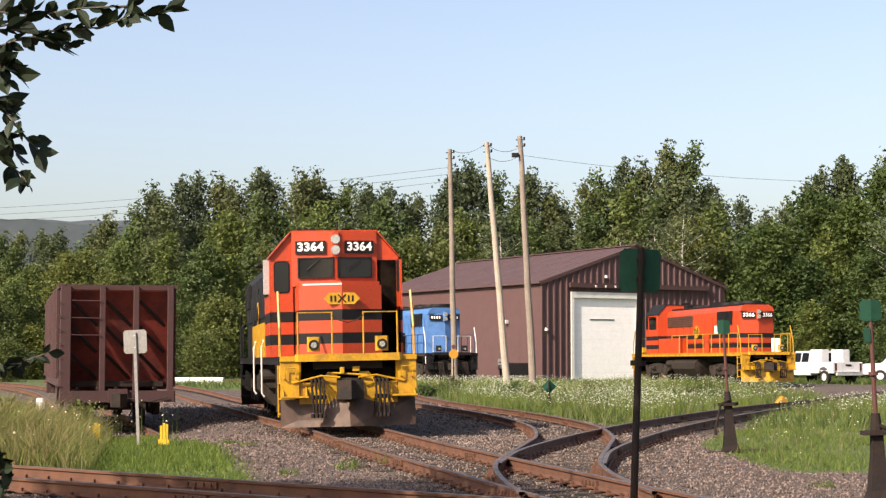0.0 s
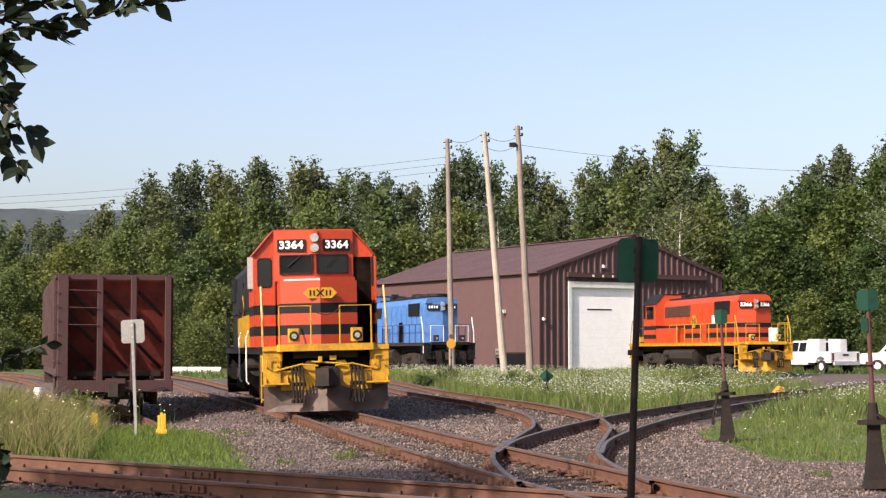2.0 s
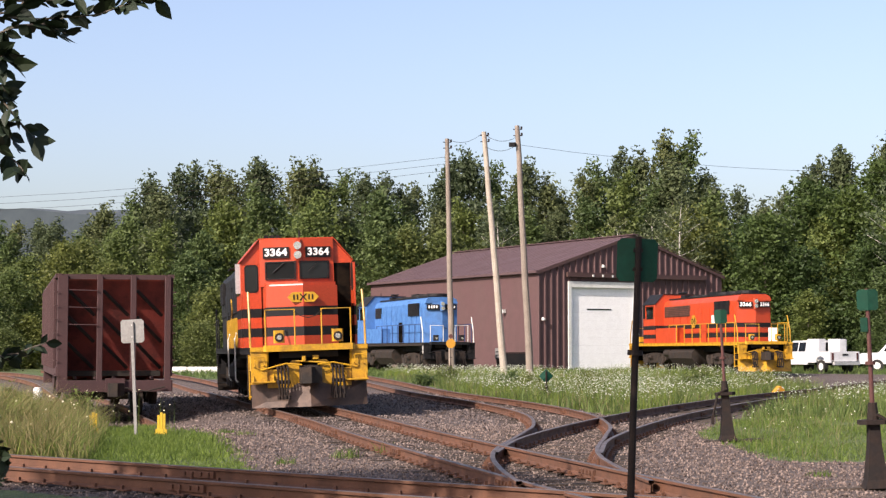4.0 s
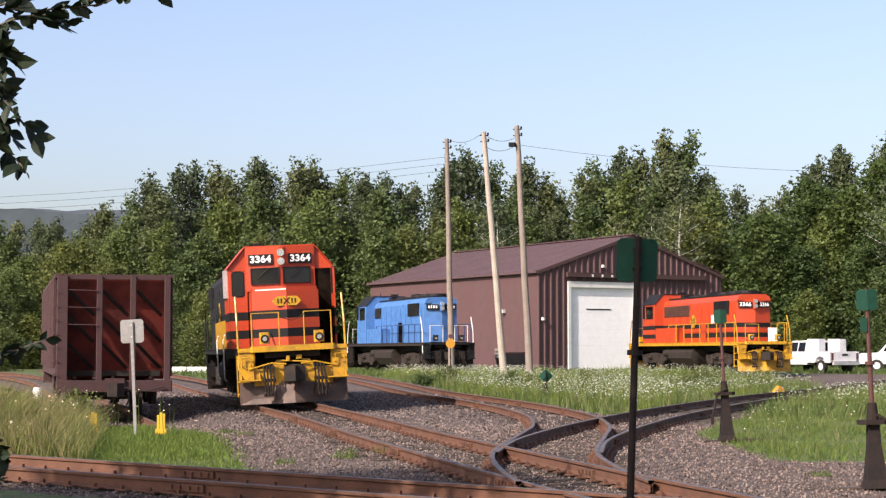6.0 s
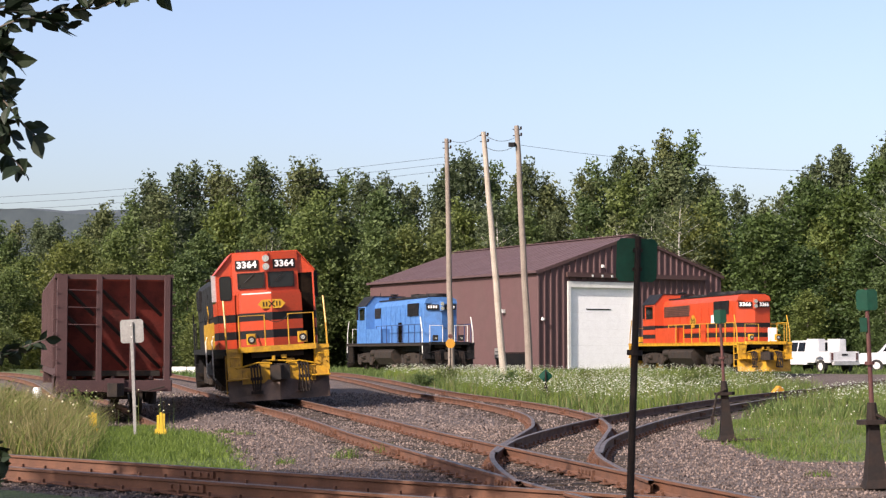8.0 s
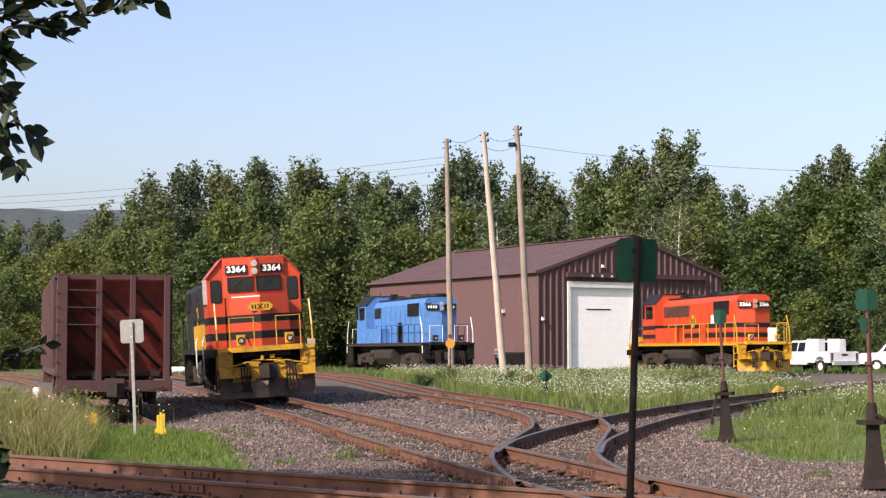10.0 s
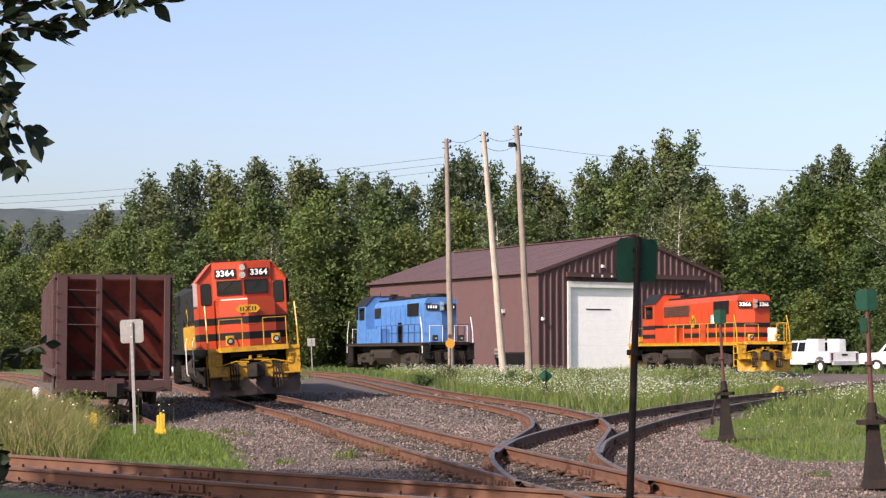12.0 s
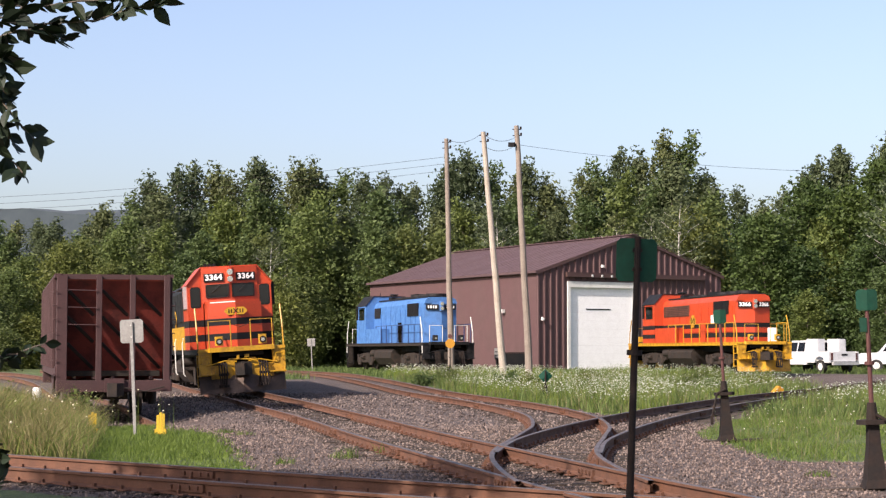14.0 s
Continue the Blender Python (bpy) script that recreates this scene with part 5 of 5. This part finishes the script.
rnd = random.Random(5)
for row, (depth_y, gap, lo, hi) in enumerate(((160, 1.75, 0.97, 1.05), (151, 2.7, 0.82, 0.99), (142, 3.1, 0.58, 0.86))):
    x = -58.0
    while x < 52:
        y = depth_y + rnd.uniform(-2.5, 2.5)
        px = 784 + x / y * PX
        s = PX / y
        peak = skyline(px) if row == 0 else max(skyline(px - 22), skyline(px), skyline(px + 22))
        h = (622 - peak) / s + 1.3
        h *= rnd.uniform(lo, hi)
        if row == 2 and 560 < px < 1290:
            h *= 0.92
        if row == 0:
            key = rnd.choice(("poplar_b", "poplar_c", "poplar_b", "poplar"))
        elif px > 1250:
            key = rnd.choice(("broad", "broad_b", "broad"))
        elif row == 1:
            key = rnd.choice(("poplar", "poplar_c", "broad_b", "poplar_c"))
        else:
            key = rnd.choice(("willow", "broad_b", "poplar_c", "willow"))
        plant(key, x, y, max(h, 5), rnd)
        x += gap * rnd.uniform(0.7, 1.25)
for lo, hi, dy, key, hh in ((-58, -8.2, 131, "willow", 8.5), (-54, -9, 124, "bush", 5.0), (25, 52, 132, "broad", 11.5), (27, 50, 124, "broad_b", 8.0), (-5, 21, 139, "bush", 6), (-52, -14, 113, "bush", 3.4)):
    x = lo
    while x < hi:
        plant(key if rnd.random() < 0.75 else "broad_b", x, dy + rnd.uniform(-3, 3), hh * rnd.uniform(0.6, 1.15), rnd)
        x += 3.4 * rnd.uniform(0.7, 1.4)
plant("poplar", 20.6, 156, 18.8, rnd, 1.2)
plant("poplar_c", 18.9, 157, 18.0, rnd, 1.1)
for x, y, h in ((19.6, 137, 14.5), (17.2, 139, 13.0), (14.2, 138, 12.5), (4.6, 140, 13.5), (-13.5, 137, 11.0), (34.6, 128, 14.5)):
    plant("sparse", x, y, h, rnd)

# wooded ridge far away
hill = [(x, 2300 + 60 * r, 15 + (r > 0) * (187 + 26 * noise.noise((x * 0.0016, r * 1.0, 3.0)) + 7 * noise.noise((x * 0.02, r, 0.0))) * (1 if x < -300 else max(0.1, 1 - (x + 300) / 900)) * (1 if r == 1 else 0.99)) for r in range(3) for x in range(-2400, 2401, 12)]
nh = len(range(-2400, 2401, 12))
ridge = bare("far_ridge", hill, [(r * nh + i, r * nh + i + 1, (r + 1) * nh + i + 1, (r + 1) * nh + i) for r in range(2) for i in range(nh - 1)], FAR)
tagged(ridge, "hazy wooded ridge on the horizon", "hill", kind="structure")


# ---- grass, flowers, stones ----
seen_cells = {}


def turf(x, y):
    k = (round(x * 4), round(y * 4))
    if k not in seen_cells:
        seen_cells[k] = (grassy(x, y), level(x, y))
    return seen_cells[k]


def blades(name, area, count, h, w, mat, label, rs, keep=None, anywhere=False, lean=0.35):
    """Many single blades over area (x0, x1, y0, y1), where there is turf."""
    x0, x1, y0, y1 = area
    xs, ys = rs.uniform(x0, x1, count), rs.uniform(y0, y1, count)
    pts = []
    for x, y in zip(xs, ys):
        g, z = turf(x, y)
        k = 1.0 if keep is None else keep(x, y)
        g = max(g, k) if anywhere else g
        if g * k > rs.uniform(0.2, 0.95) and abs(x) < y * 0.30 + 2:
            pts.append((x, y, z - 0.05, k))
    n = len(pts)
    p = np.array(pts)
    lush = np.array([noise.noise((x * 0.45, y * 0.30, h)) + 0.5 * noise.noise((x * 1.7, y * 1.3, h)) for x, y, _, _ in pts])
    hh = h * rs.uniform(0.45, 1.25, n) * (0.5 + 0.5 * p[:, 3]) * np.clip(0.85 + 0.75 * lush, 0.3, 1.7)
    ang = rs.uniform(0, 6.283, n)
    ww = w * rs.uniform(0.6, 1.3, n)
    lx, ly = rs.normal(0, lean, n) * hh, rs.normal(0, lean, n) * hh
    v = np.empty((n, 5, 3))
    for i, (u, f) in enumerate(((-1, 0), (1, 0), (0.75, 0.55), (-0.75, 0.55), (0, 1.0))):
        v[:, i, 0] = p[:, 0] + np.cos(ang) * ww * u + lx * f * f
        v[:, i, 1] = p[:, 1] + np.sin(ang) * ww * u + ly * f * f
        v[:, i, 2] = p[:, 2] + hh * f
    f = np.arange(n * 5).reshape(n, 5)
    ob = bare(name, v.reshape(-1, 3).tolist(), f[:, [0, 1, 2, 3]].tolist() + f[:, [3, 2, 4]].tolist(), mat)
    return tagged(ob, label, "grass", kind="stuff")


rs = np.random.RandomState(3)
def tall_left(x, y):
    return step(-0.185 * y, -0.222 * y, x) * max(step(-4.6, -6.3, x + (y - 26) * 0.12), 0.9 * step(33.4, 35.0, y) * step(-4.9, -5.6, x + (y - 34) * 0.15))


def tufts(x, y):
    """Weeds between the rails and in the gravel."""
    spots = ((-1.5, 26.4, 0.45), (-0.95, 27.4, 0.3), (-4.4, 34.4, 0.5), (-3.9, 33.6, 0.35), (-2.3, 25.0, 0.3), (5.0, 22.6, 0.35), (2.9, 36.5, 0.3))
    return max(step(r, 0.1, math.hypot(x - a, (y - b) * 0.6)) for a, b, r in spots)



blades("tall_grass", (-13, -4, 23.5, 43.5), 52000, 0.80, 0.0055, DRY, "tall pale seeding grass beside the track", rs, tall_left, lean=0.5)
blades("tall_grass", (-13, -4, 23.5, 43.5), 60000, 0.64, 0.0085, MEADOW, "tall green weeds beside the track", rs, tall_left, lean=0.55)
blades("short_grass", (-9, -2.2, 23.4, 38), 52000, 0.12, 0.007, BLADES, "short bright green turf", rs)
blades("short_grass", (4, 16, 23, 62), 120000, 0.10, 0.006, BLADES, "rough green grass beside the yard track", rs, lean=0.6)
blades("weeds", (4.5, 16, 24, 60), 5000, 0.30, 0.004, DRY, "scattered pale weeds", rs, lean=0.4)
blades("meadow_grass", (-4, 22, 42, 80), 85000, 0.44, 0.011, MEADOW, "tall meadow grass between the tracks", rs, lean=0.5)
blades("meadow_grass", (-20, 30, 78, 118), 36000, 0.32, 0.022, MEADOW, "meadow grass in front of the shed", rs, lean=0.5)
blades("dry_grass", (-4, 22, 44, 84), 20000, 0.48, 0.010, DRY, "dry stalks among the meadow grass", rs)


blades("grass_tufts", (-5, 5.5, 22, 37.5), 60000, 0.17, 0.007, BLADES, "small green tufts growing in the gravel", rs, tufts, True)


def flower_heads(area, count, h, r, rs, keep):
    x0, x1, y0, y1 = area
    verts, faces = [], []
    sv, sf = [], []
    for x, y in zip(rs.uniform(x0, x1, count), rs.uniform(y0, y1, count)):
        g, z = turf(x, y)
        if g < 0.5 or keep(x, y) < rs.uniform(0, 1):
            continue
        hh = h * rs.uniform(0.6, 1.2)
        c = Vector((x, y, z + hh))
        q = Euler((rs.uniform(-0.7, 0.9) + 0.3, rs.uniform(-0.6, 0.6), 0)).to_matrix()
        rr = r * rs.uniform(0.6, 1.3)
        i = len(verts)
        for k in range(7):
            a = 6.283 * k / 7
            verts.append(c + q @ Vector((rr * math.cos(a), rr * math.sin(a), 0.006)))
        verts.append(c + q @ Vector((0, 0, 0.022)))
        faces += [(i + k, i + (k + 1) % 7, i + 7) for k in range(7)]
        j = len(sv)
        sv += [(x - 0.008, y, z - 0.05), (x + 0.008, y, z - 0.05), tuple(c)]
        sf.append((j, j + 1, j + 2))
    tagged(bare("wild_flowers", [tuple(v) for v in verts], faces, PETAL), "white umbels of wild flowers in the meadow", "flowers", kind="stuff")
    tagged(bare("flower_stems", sv, sf, BLADES), "thin green flower stems", "flowers", kind="stuff")


patchy = lambda x, y: max(0.08, min(1, 0.55 + 1.3 * noise.noise((x * 0.22, y * 0.10, 7.0)))) * step(-3, 2, x + (y - 60) * 0.12)
flower_heads((-3, 20, 46, 96), 27000, 0.50, 0.019, rs, patchy)
flower_heads((5, 15, 27, 55), 320, 0.24, 0.016, rs, lambda x, y: 0.6)
flower_heads((-12, -5, 25, 38), 140, 0.7, 0.018, rs, lambda x, y: 0.7)


def shrub(x, y, h, wide, mat, seed, label):
    """Low leafy weed or shrub: thin stems and a cloud of small leaves."""
    t = thing("weed_clump", Matrix.Translation((x, y, level(x, y) - 0.03)), label, "weeds", "weed clumps")
    r = random.Random(seed)
    q = np.random.RandomState(seed)
    bm = mesh()
    cs = []
    for k in range(16):
        a, o = r.uniform(0, 6.283), wide * r.random() ** 0.6
        tip = Vector((math.cos(a) * o, math.sin(a) * o, h * r.uniform(0.55, 1.0) * (1 - 0.4 * o / wide)))
        foot = Vector((tip.x * 0.3, tip.y * 0.3, 0))
        rod(bm, foot, tip, 0.008, 0.004, 4)
        for e in range(60):
            f = r.uniform(0.15, 1.0)
            cs.append(foot.lerp(tip, f) + Vector(q.normal(0, 0.09, 3)))
    part("stem", bm, BLADES, t)
    leaf_cloud("leaves", np.array([tuple(c) for c in cs]), 0.085, mat, q, t)


for k, (x, y, h, wide) in enumerate(((2.7, 70, 1.05, 0.75), (3.5, 69, 0.85, 0.6), (9.6, 67, 1.05, 0.75), (10.6, 66, 0.8, 0.6), (13.2, 70, 0.95, 0.8), (0.2, 78, 0.9, 0.7), (-0.8, 74, 0.75, 0.6), (12.2, 78, 0.9, 0.7),
                                     (6.4, 74, 0.8, 0.8), (7.9, 71, 0.7, 0.6), (4.6, 62, 0.6, 0.5), (-8.9, 34, 1.0, 0.7), (-7.9, 36.5, 0.95, 0.6), (-9.6, 37.5, 1.1, 0.7))):
    shrub(x, y, h, wide, LEAF_LIGHT if k % 3 else LEAF_MID, 60 + k, "leafy green weeds standing in the rough grass")


def stones(area, count, lo, hi, rs):
    x0, x1, y0, y1 = area
    unit = np.array([(1, 0, 0), (-1, 0, 0), (0, 1, 0), (0, -1, 0), (0, 0, 1), (0, 0, -1)], dtype=float)
    tri = np.array([(0, 2, 4), (2, 1, 4), (1, 3, 4), (3, 0, 4), (2, 0, 5), (1, 2, 5), (3, 1, 5), (0, 3, 5)])
    vs, fs, n = [], [], 0
    for x, y in zip(rs.uniform(x0, x1, count), y0 + (y1 - y0) * rs.uniform(0, 1, count) ** 1.4):
        g, z = turf(x, y)
        if g > 0.45 or abs(x) > y * 0.28 + 1:
            continue
        s = rs.uniform(lo, hi) * (1 + 0.02 * (y - y0))
        e = Euler(rs.uniform(0, 6.28, 3)).to_matrix()
        k = unit * rs.uniform(0.55, 1.2, (6, 1)) * s * np.array([1, rs.uniform(0.6, 1), rs.uniform(0.5, 0.9)])
        vs.append(k @ np.array(e) + np.array([x, y, z - 0.03 + s * 0.35]))
        fs.append(tri + 6 * n)
        n += 1
    ob = bare("ballast_stones", np.concatenate(vs).tolist(), np.concatenate(fs).tolist(), STONE)
    tagged(ob, "loose grey-brown ballast stones", "gravel", kind="stuff")


stones((-7, 8.5, 17.5, 38), 46000, 0.010, 0.026, rs)
stones((-14, 6, 36, 66), 17000, 0.018, 0.042, rs)


# ---- trees beside the viewer, whose shade and branches reach into the yard ----
NEAR = 7.0
SC = PX / NEAR


def at(px, py, d=0.0):
    """A place NEAR metres ahead of the eye."""
    return Vector(((px - 784) / SC, NEAR + d, EYE_Z + (622 - py) / SC))


shade = make_tree(31, 11.0, 3.3, 9000, LEAF_DARK, BARK, "leafy tree beside the viewer casting shade", low=0.42, size=0.30, clump=0.9, group="trees beside the viewer")
shade.matrix_basis = pose(-10.0, 12.0, 0)
near_tree = make_tree(32, 9.5, 2.2, 6500, LEAF_DARK, BARK, "leafy tree whose branches overhang the view", low=0.50, size=0.18, clump=0.6, group="trees beside the viewer")
near_tree.matrix_basis = pose(-3.9, 6.6, 0)


def leaf_mesh():
    bm = mesh()
    prof = [(0, 0), (0.018, 0.02), (0.030, 0.045), (0.027, 0.07), (0.012, 0.095), (0, 0.112)]
    mid = [bm.verts.new((0, y, -0.05 * y + 0.0 - 0.9 * y * y)) for _, y in prof]
    for s in (-1, 1):
        side = [bm.verts.new((s * x, y, 0.25 * x - 0.05 * y - 0.9 * y * y)) for x, y in prof[1:-1]]
        for i in range(len(prof) - 1):
            a, b = mid[i], mid[i + 1]
            c = side[i] if i < len(side) else None
            d = side[i - 1] if i > 0 else None
            f = [v for v in (a, b, c, d) if v]
            bm.faces.new(f)
    me = bpy.data.meshes.new("leaf")
    bm.to_mesh(me)
    bm.free()
    me.materials.append(LEAF_SILHOUETTE)
    return me


LEAF = leaf_mesh()
sway_parts = []


def branch(root, stems, seed, every=15, big=1.0):
    """A branch of the near tree: root is its pivot, stems are lines of places in the view."""
    rnd = random.Random(seed)
    b = new("branch")
    b.parent = near_tree
    pivot = Vector(root) - near_tree.matrix_basis.translation
    b.matrix_basis = Matrix.Translation(pivot)
    bm = mesh()
    leaves = []
    for st in stems:
        pts = [at(px, py, rnd.uniform(-.12, .12)) - Vector(root) for px, py in st]
        if not leaves:
            pipe(bm, [Vector((0, 0, 0)), pts[0]], 0.012, 6)
        else:
            pipe(bm, [Vector((0, 0, 0)), pts[0]], 0.006, 5)
        for k, (p, q) in enumerate(zip(pts, pts[1:])):
            rod(bm, p, q, 0.006 - 0.001 * min(k, 3), 0.0035, n=5)
            n = max(2, int((q - p).length * SC / every))
            for i in range(n):
                leaves.append((p.lerp(q, (i + rnd.random()) / n), (q - p).normalized()))
        leaves.append((pts[-1], (pts[-1] - pts[-2]).normalized()))
    part("twig", bm, BARK, b)
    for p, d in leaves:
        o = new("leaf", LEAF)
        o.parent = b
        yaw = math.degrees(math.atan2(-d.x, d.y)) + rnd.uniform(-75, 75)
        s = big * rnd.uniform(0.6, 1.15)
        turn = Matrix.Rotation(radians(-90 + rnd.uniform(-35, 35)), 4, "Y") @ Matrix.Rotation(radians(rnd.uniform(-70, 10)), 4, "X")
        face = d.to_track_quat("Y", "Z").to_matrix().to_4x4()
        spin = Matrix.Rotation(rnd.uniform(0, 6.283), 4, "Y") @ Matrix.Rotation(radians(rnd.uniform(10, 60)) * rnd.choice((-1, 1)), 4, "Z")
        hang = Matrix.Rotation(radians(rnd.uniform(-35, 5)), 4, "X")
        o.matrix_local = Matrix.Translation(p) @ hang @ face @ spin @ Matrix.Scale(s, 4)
    sway_parts.append((b, pivot))
    return b


branch((-3.85, 6.65, 3.35), [[(-60, 34), (60, 25), (160, 19), (230, 8), (282, -6)], [(-40, -12), (50, -6), (130, -10), (210, -16)], [(-20, 62), (30, 48), (70, 40), (98, 50)], [(-20, 20), (15, 14), (45, -10)]], 1, every=8, big=0.85)
branch((-3.85, 6.65, 2.95), [[(-60, 66), (-8, 78), (6, 105), (26, 120)], [(-60, 85), (-8, 96), (2, 130)]], 2, every=7, big=1.05)
branch((-3.85, 6.65, 2.7), [[(-60, 140), (-2, 178), (26, 210), (52, 244)], [(-60, 200), (-10, 215), (8, 245)], [(-50, 160), (-5, 152), (12, 170)]], 3, every=7, big=0.9)
branch((-3.85, 6.65, 2.5), [[(-60, 240), (-4, 262), (26, 288), (46, 308)]], 4, every=7, big=0.95)
branch((-3.85, 6.65, 1.65), [[(-60, 650), (-5, 632), (35, 622), (70, 608)], [(-60, 628), (-10, 625), (10, 640)], [(-40, 640), (20, 628), (45, 632)]], 5, every=10, big=0.6)
branch((-3.85, 6.65, 1.0), [[(-80, 860), (-20, 830), (6, 812)], [(-80, 880), (-10, 865), (8, 850)], [(-80, 840), (-15, 800), (0, 790)]], 6, every=9, big=0.9)


# ---- what moves ----
def loco_row(y, ease, sway):
    """Pose of the moving locomotive whose front stands at depth y on the main track."""
    pts = LINES["main"]
    i = min(range(len(pts)), key=lambda k: abs(pts[k].y - y))
    a = pts[i - 1] if pts[i].y > y else pts[i]
    b = pts[i] if pts[i].y > y else pts[i + 1]
    f = a.lerp(b, (y - a.y) / (b.y - a.y))
    j = min(range(len(pts)), key=lambda k: abs((pts[k] - f).length - 16.0) + (1000 if pts[k].y < y else 0))
    d = pts[j] - f
    turn = math.degrees(math.atan2(d.y, d.x)) - 90 - ease
    return pose(f.x + sway, f.y, level(f.x, f.y) + RAIL, 0, 0, turn) @ pose(0, 0, 0, 0, -lean(f.y), 0)


DEPTHS = [(0, 36.6), (1.5, 38.9), (3, 41.2), (5.5, 45.2), (6.5, 46.8), (7.5, 48.3), (11, 53.2), (12.5, 55.4), (14, 57.7)]


def depth(t):
    for (a, p), (b, q) in zip(DEPTHS, DEPTHS[1:]):
        if t <= b:
            return p + (q - p) * (t - a) / (b - a)
    return DEPTHS[-1][1]


def motions():
    times = [k * 0.5 for k in range(29)]
    walk(moving, [(t, loco_row(depth(t), 3.2 - 1.6 * t / 14, 0.16 * step(1, 6.5, t) - 0.10 * step(10, 14, t))) for t in times])
    for w in moving_wheels:
        rows = []
        for k in range(36):
            t = k * 0.4
            roll = math.degrees((depth(t) - depth(0)) * 1.02 / 0.505)
            rows.append((t, pose(w.location.x, w.location.y, w.location.z, -roll, 0, 0)))
        walk(w, rows)
    door = moving_doors[1]
    walk(door, [(t, pose(*door.location, 0, 0, a)) for t, a in ((0, 92), (3.2, 92), (7.4, 88), (8.2, 76), (9.0, 40), (9.8, 0), (14, 0))])
    rnd = random.Random(9)
    tip = [(0, 0), (1.5, 0.1), (3, 0), (5.5, -0.9), (6.5, -1.3), (7.5, -1.2), (9, -0.5), (11, 0), (12.5, 0.2), (14, 0.35)]
    for k, (b, p) in enumerate(sway_parts):
        g = 1.0 if k == 0 else 0.35
        walk(b, [(t, pose(p.x, p.y, p.z, 0, g * a + rnd.uniform(-.15, .15), 0)) for t, a in tip])


motions()
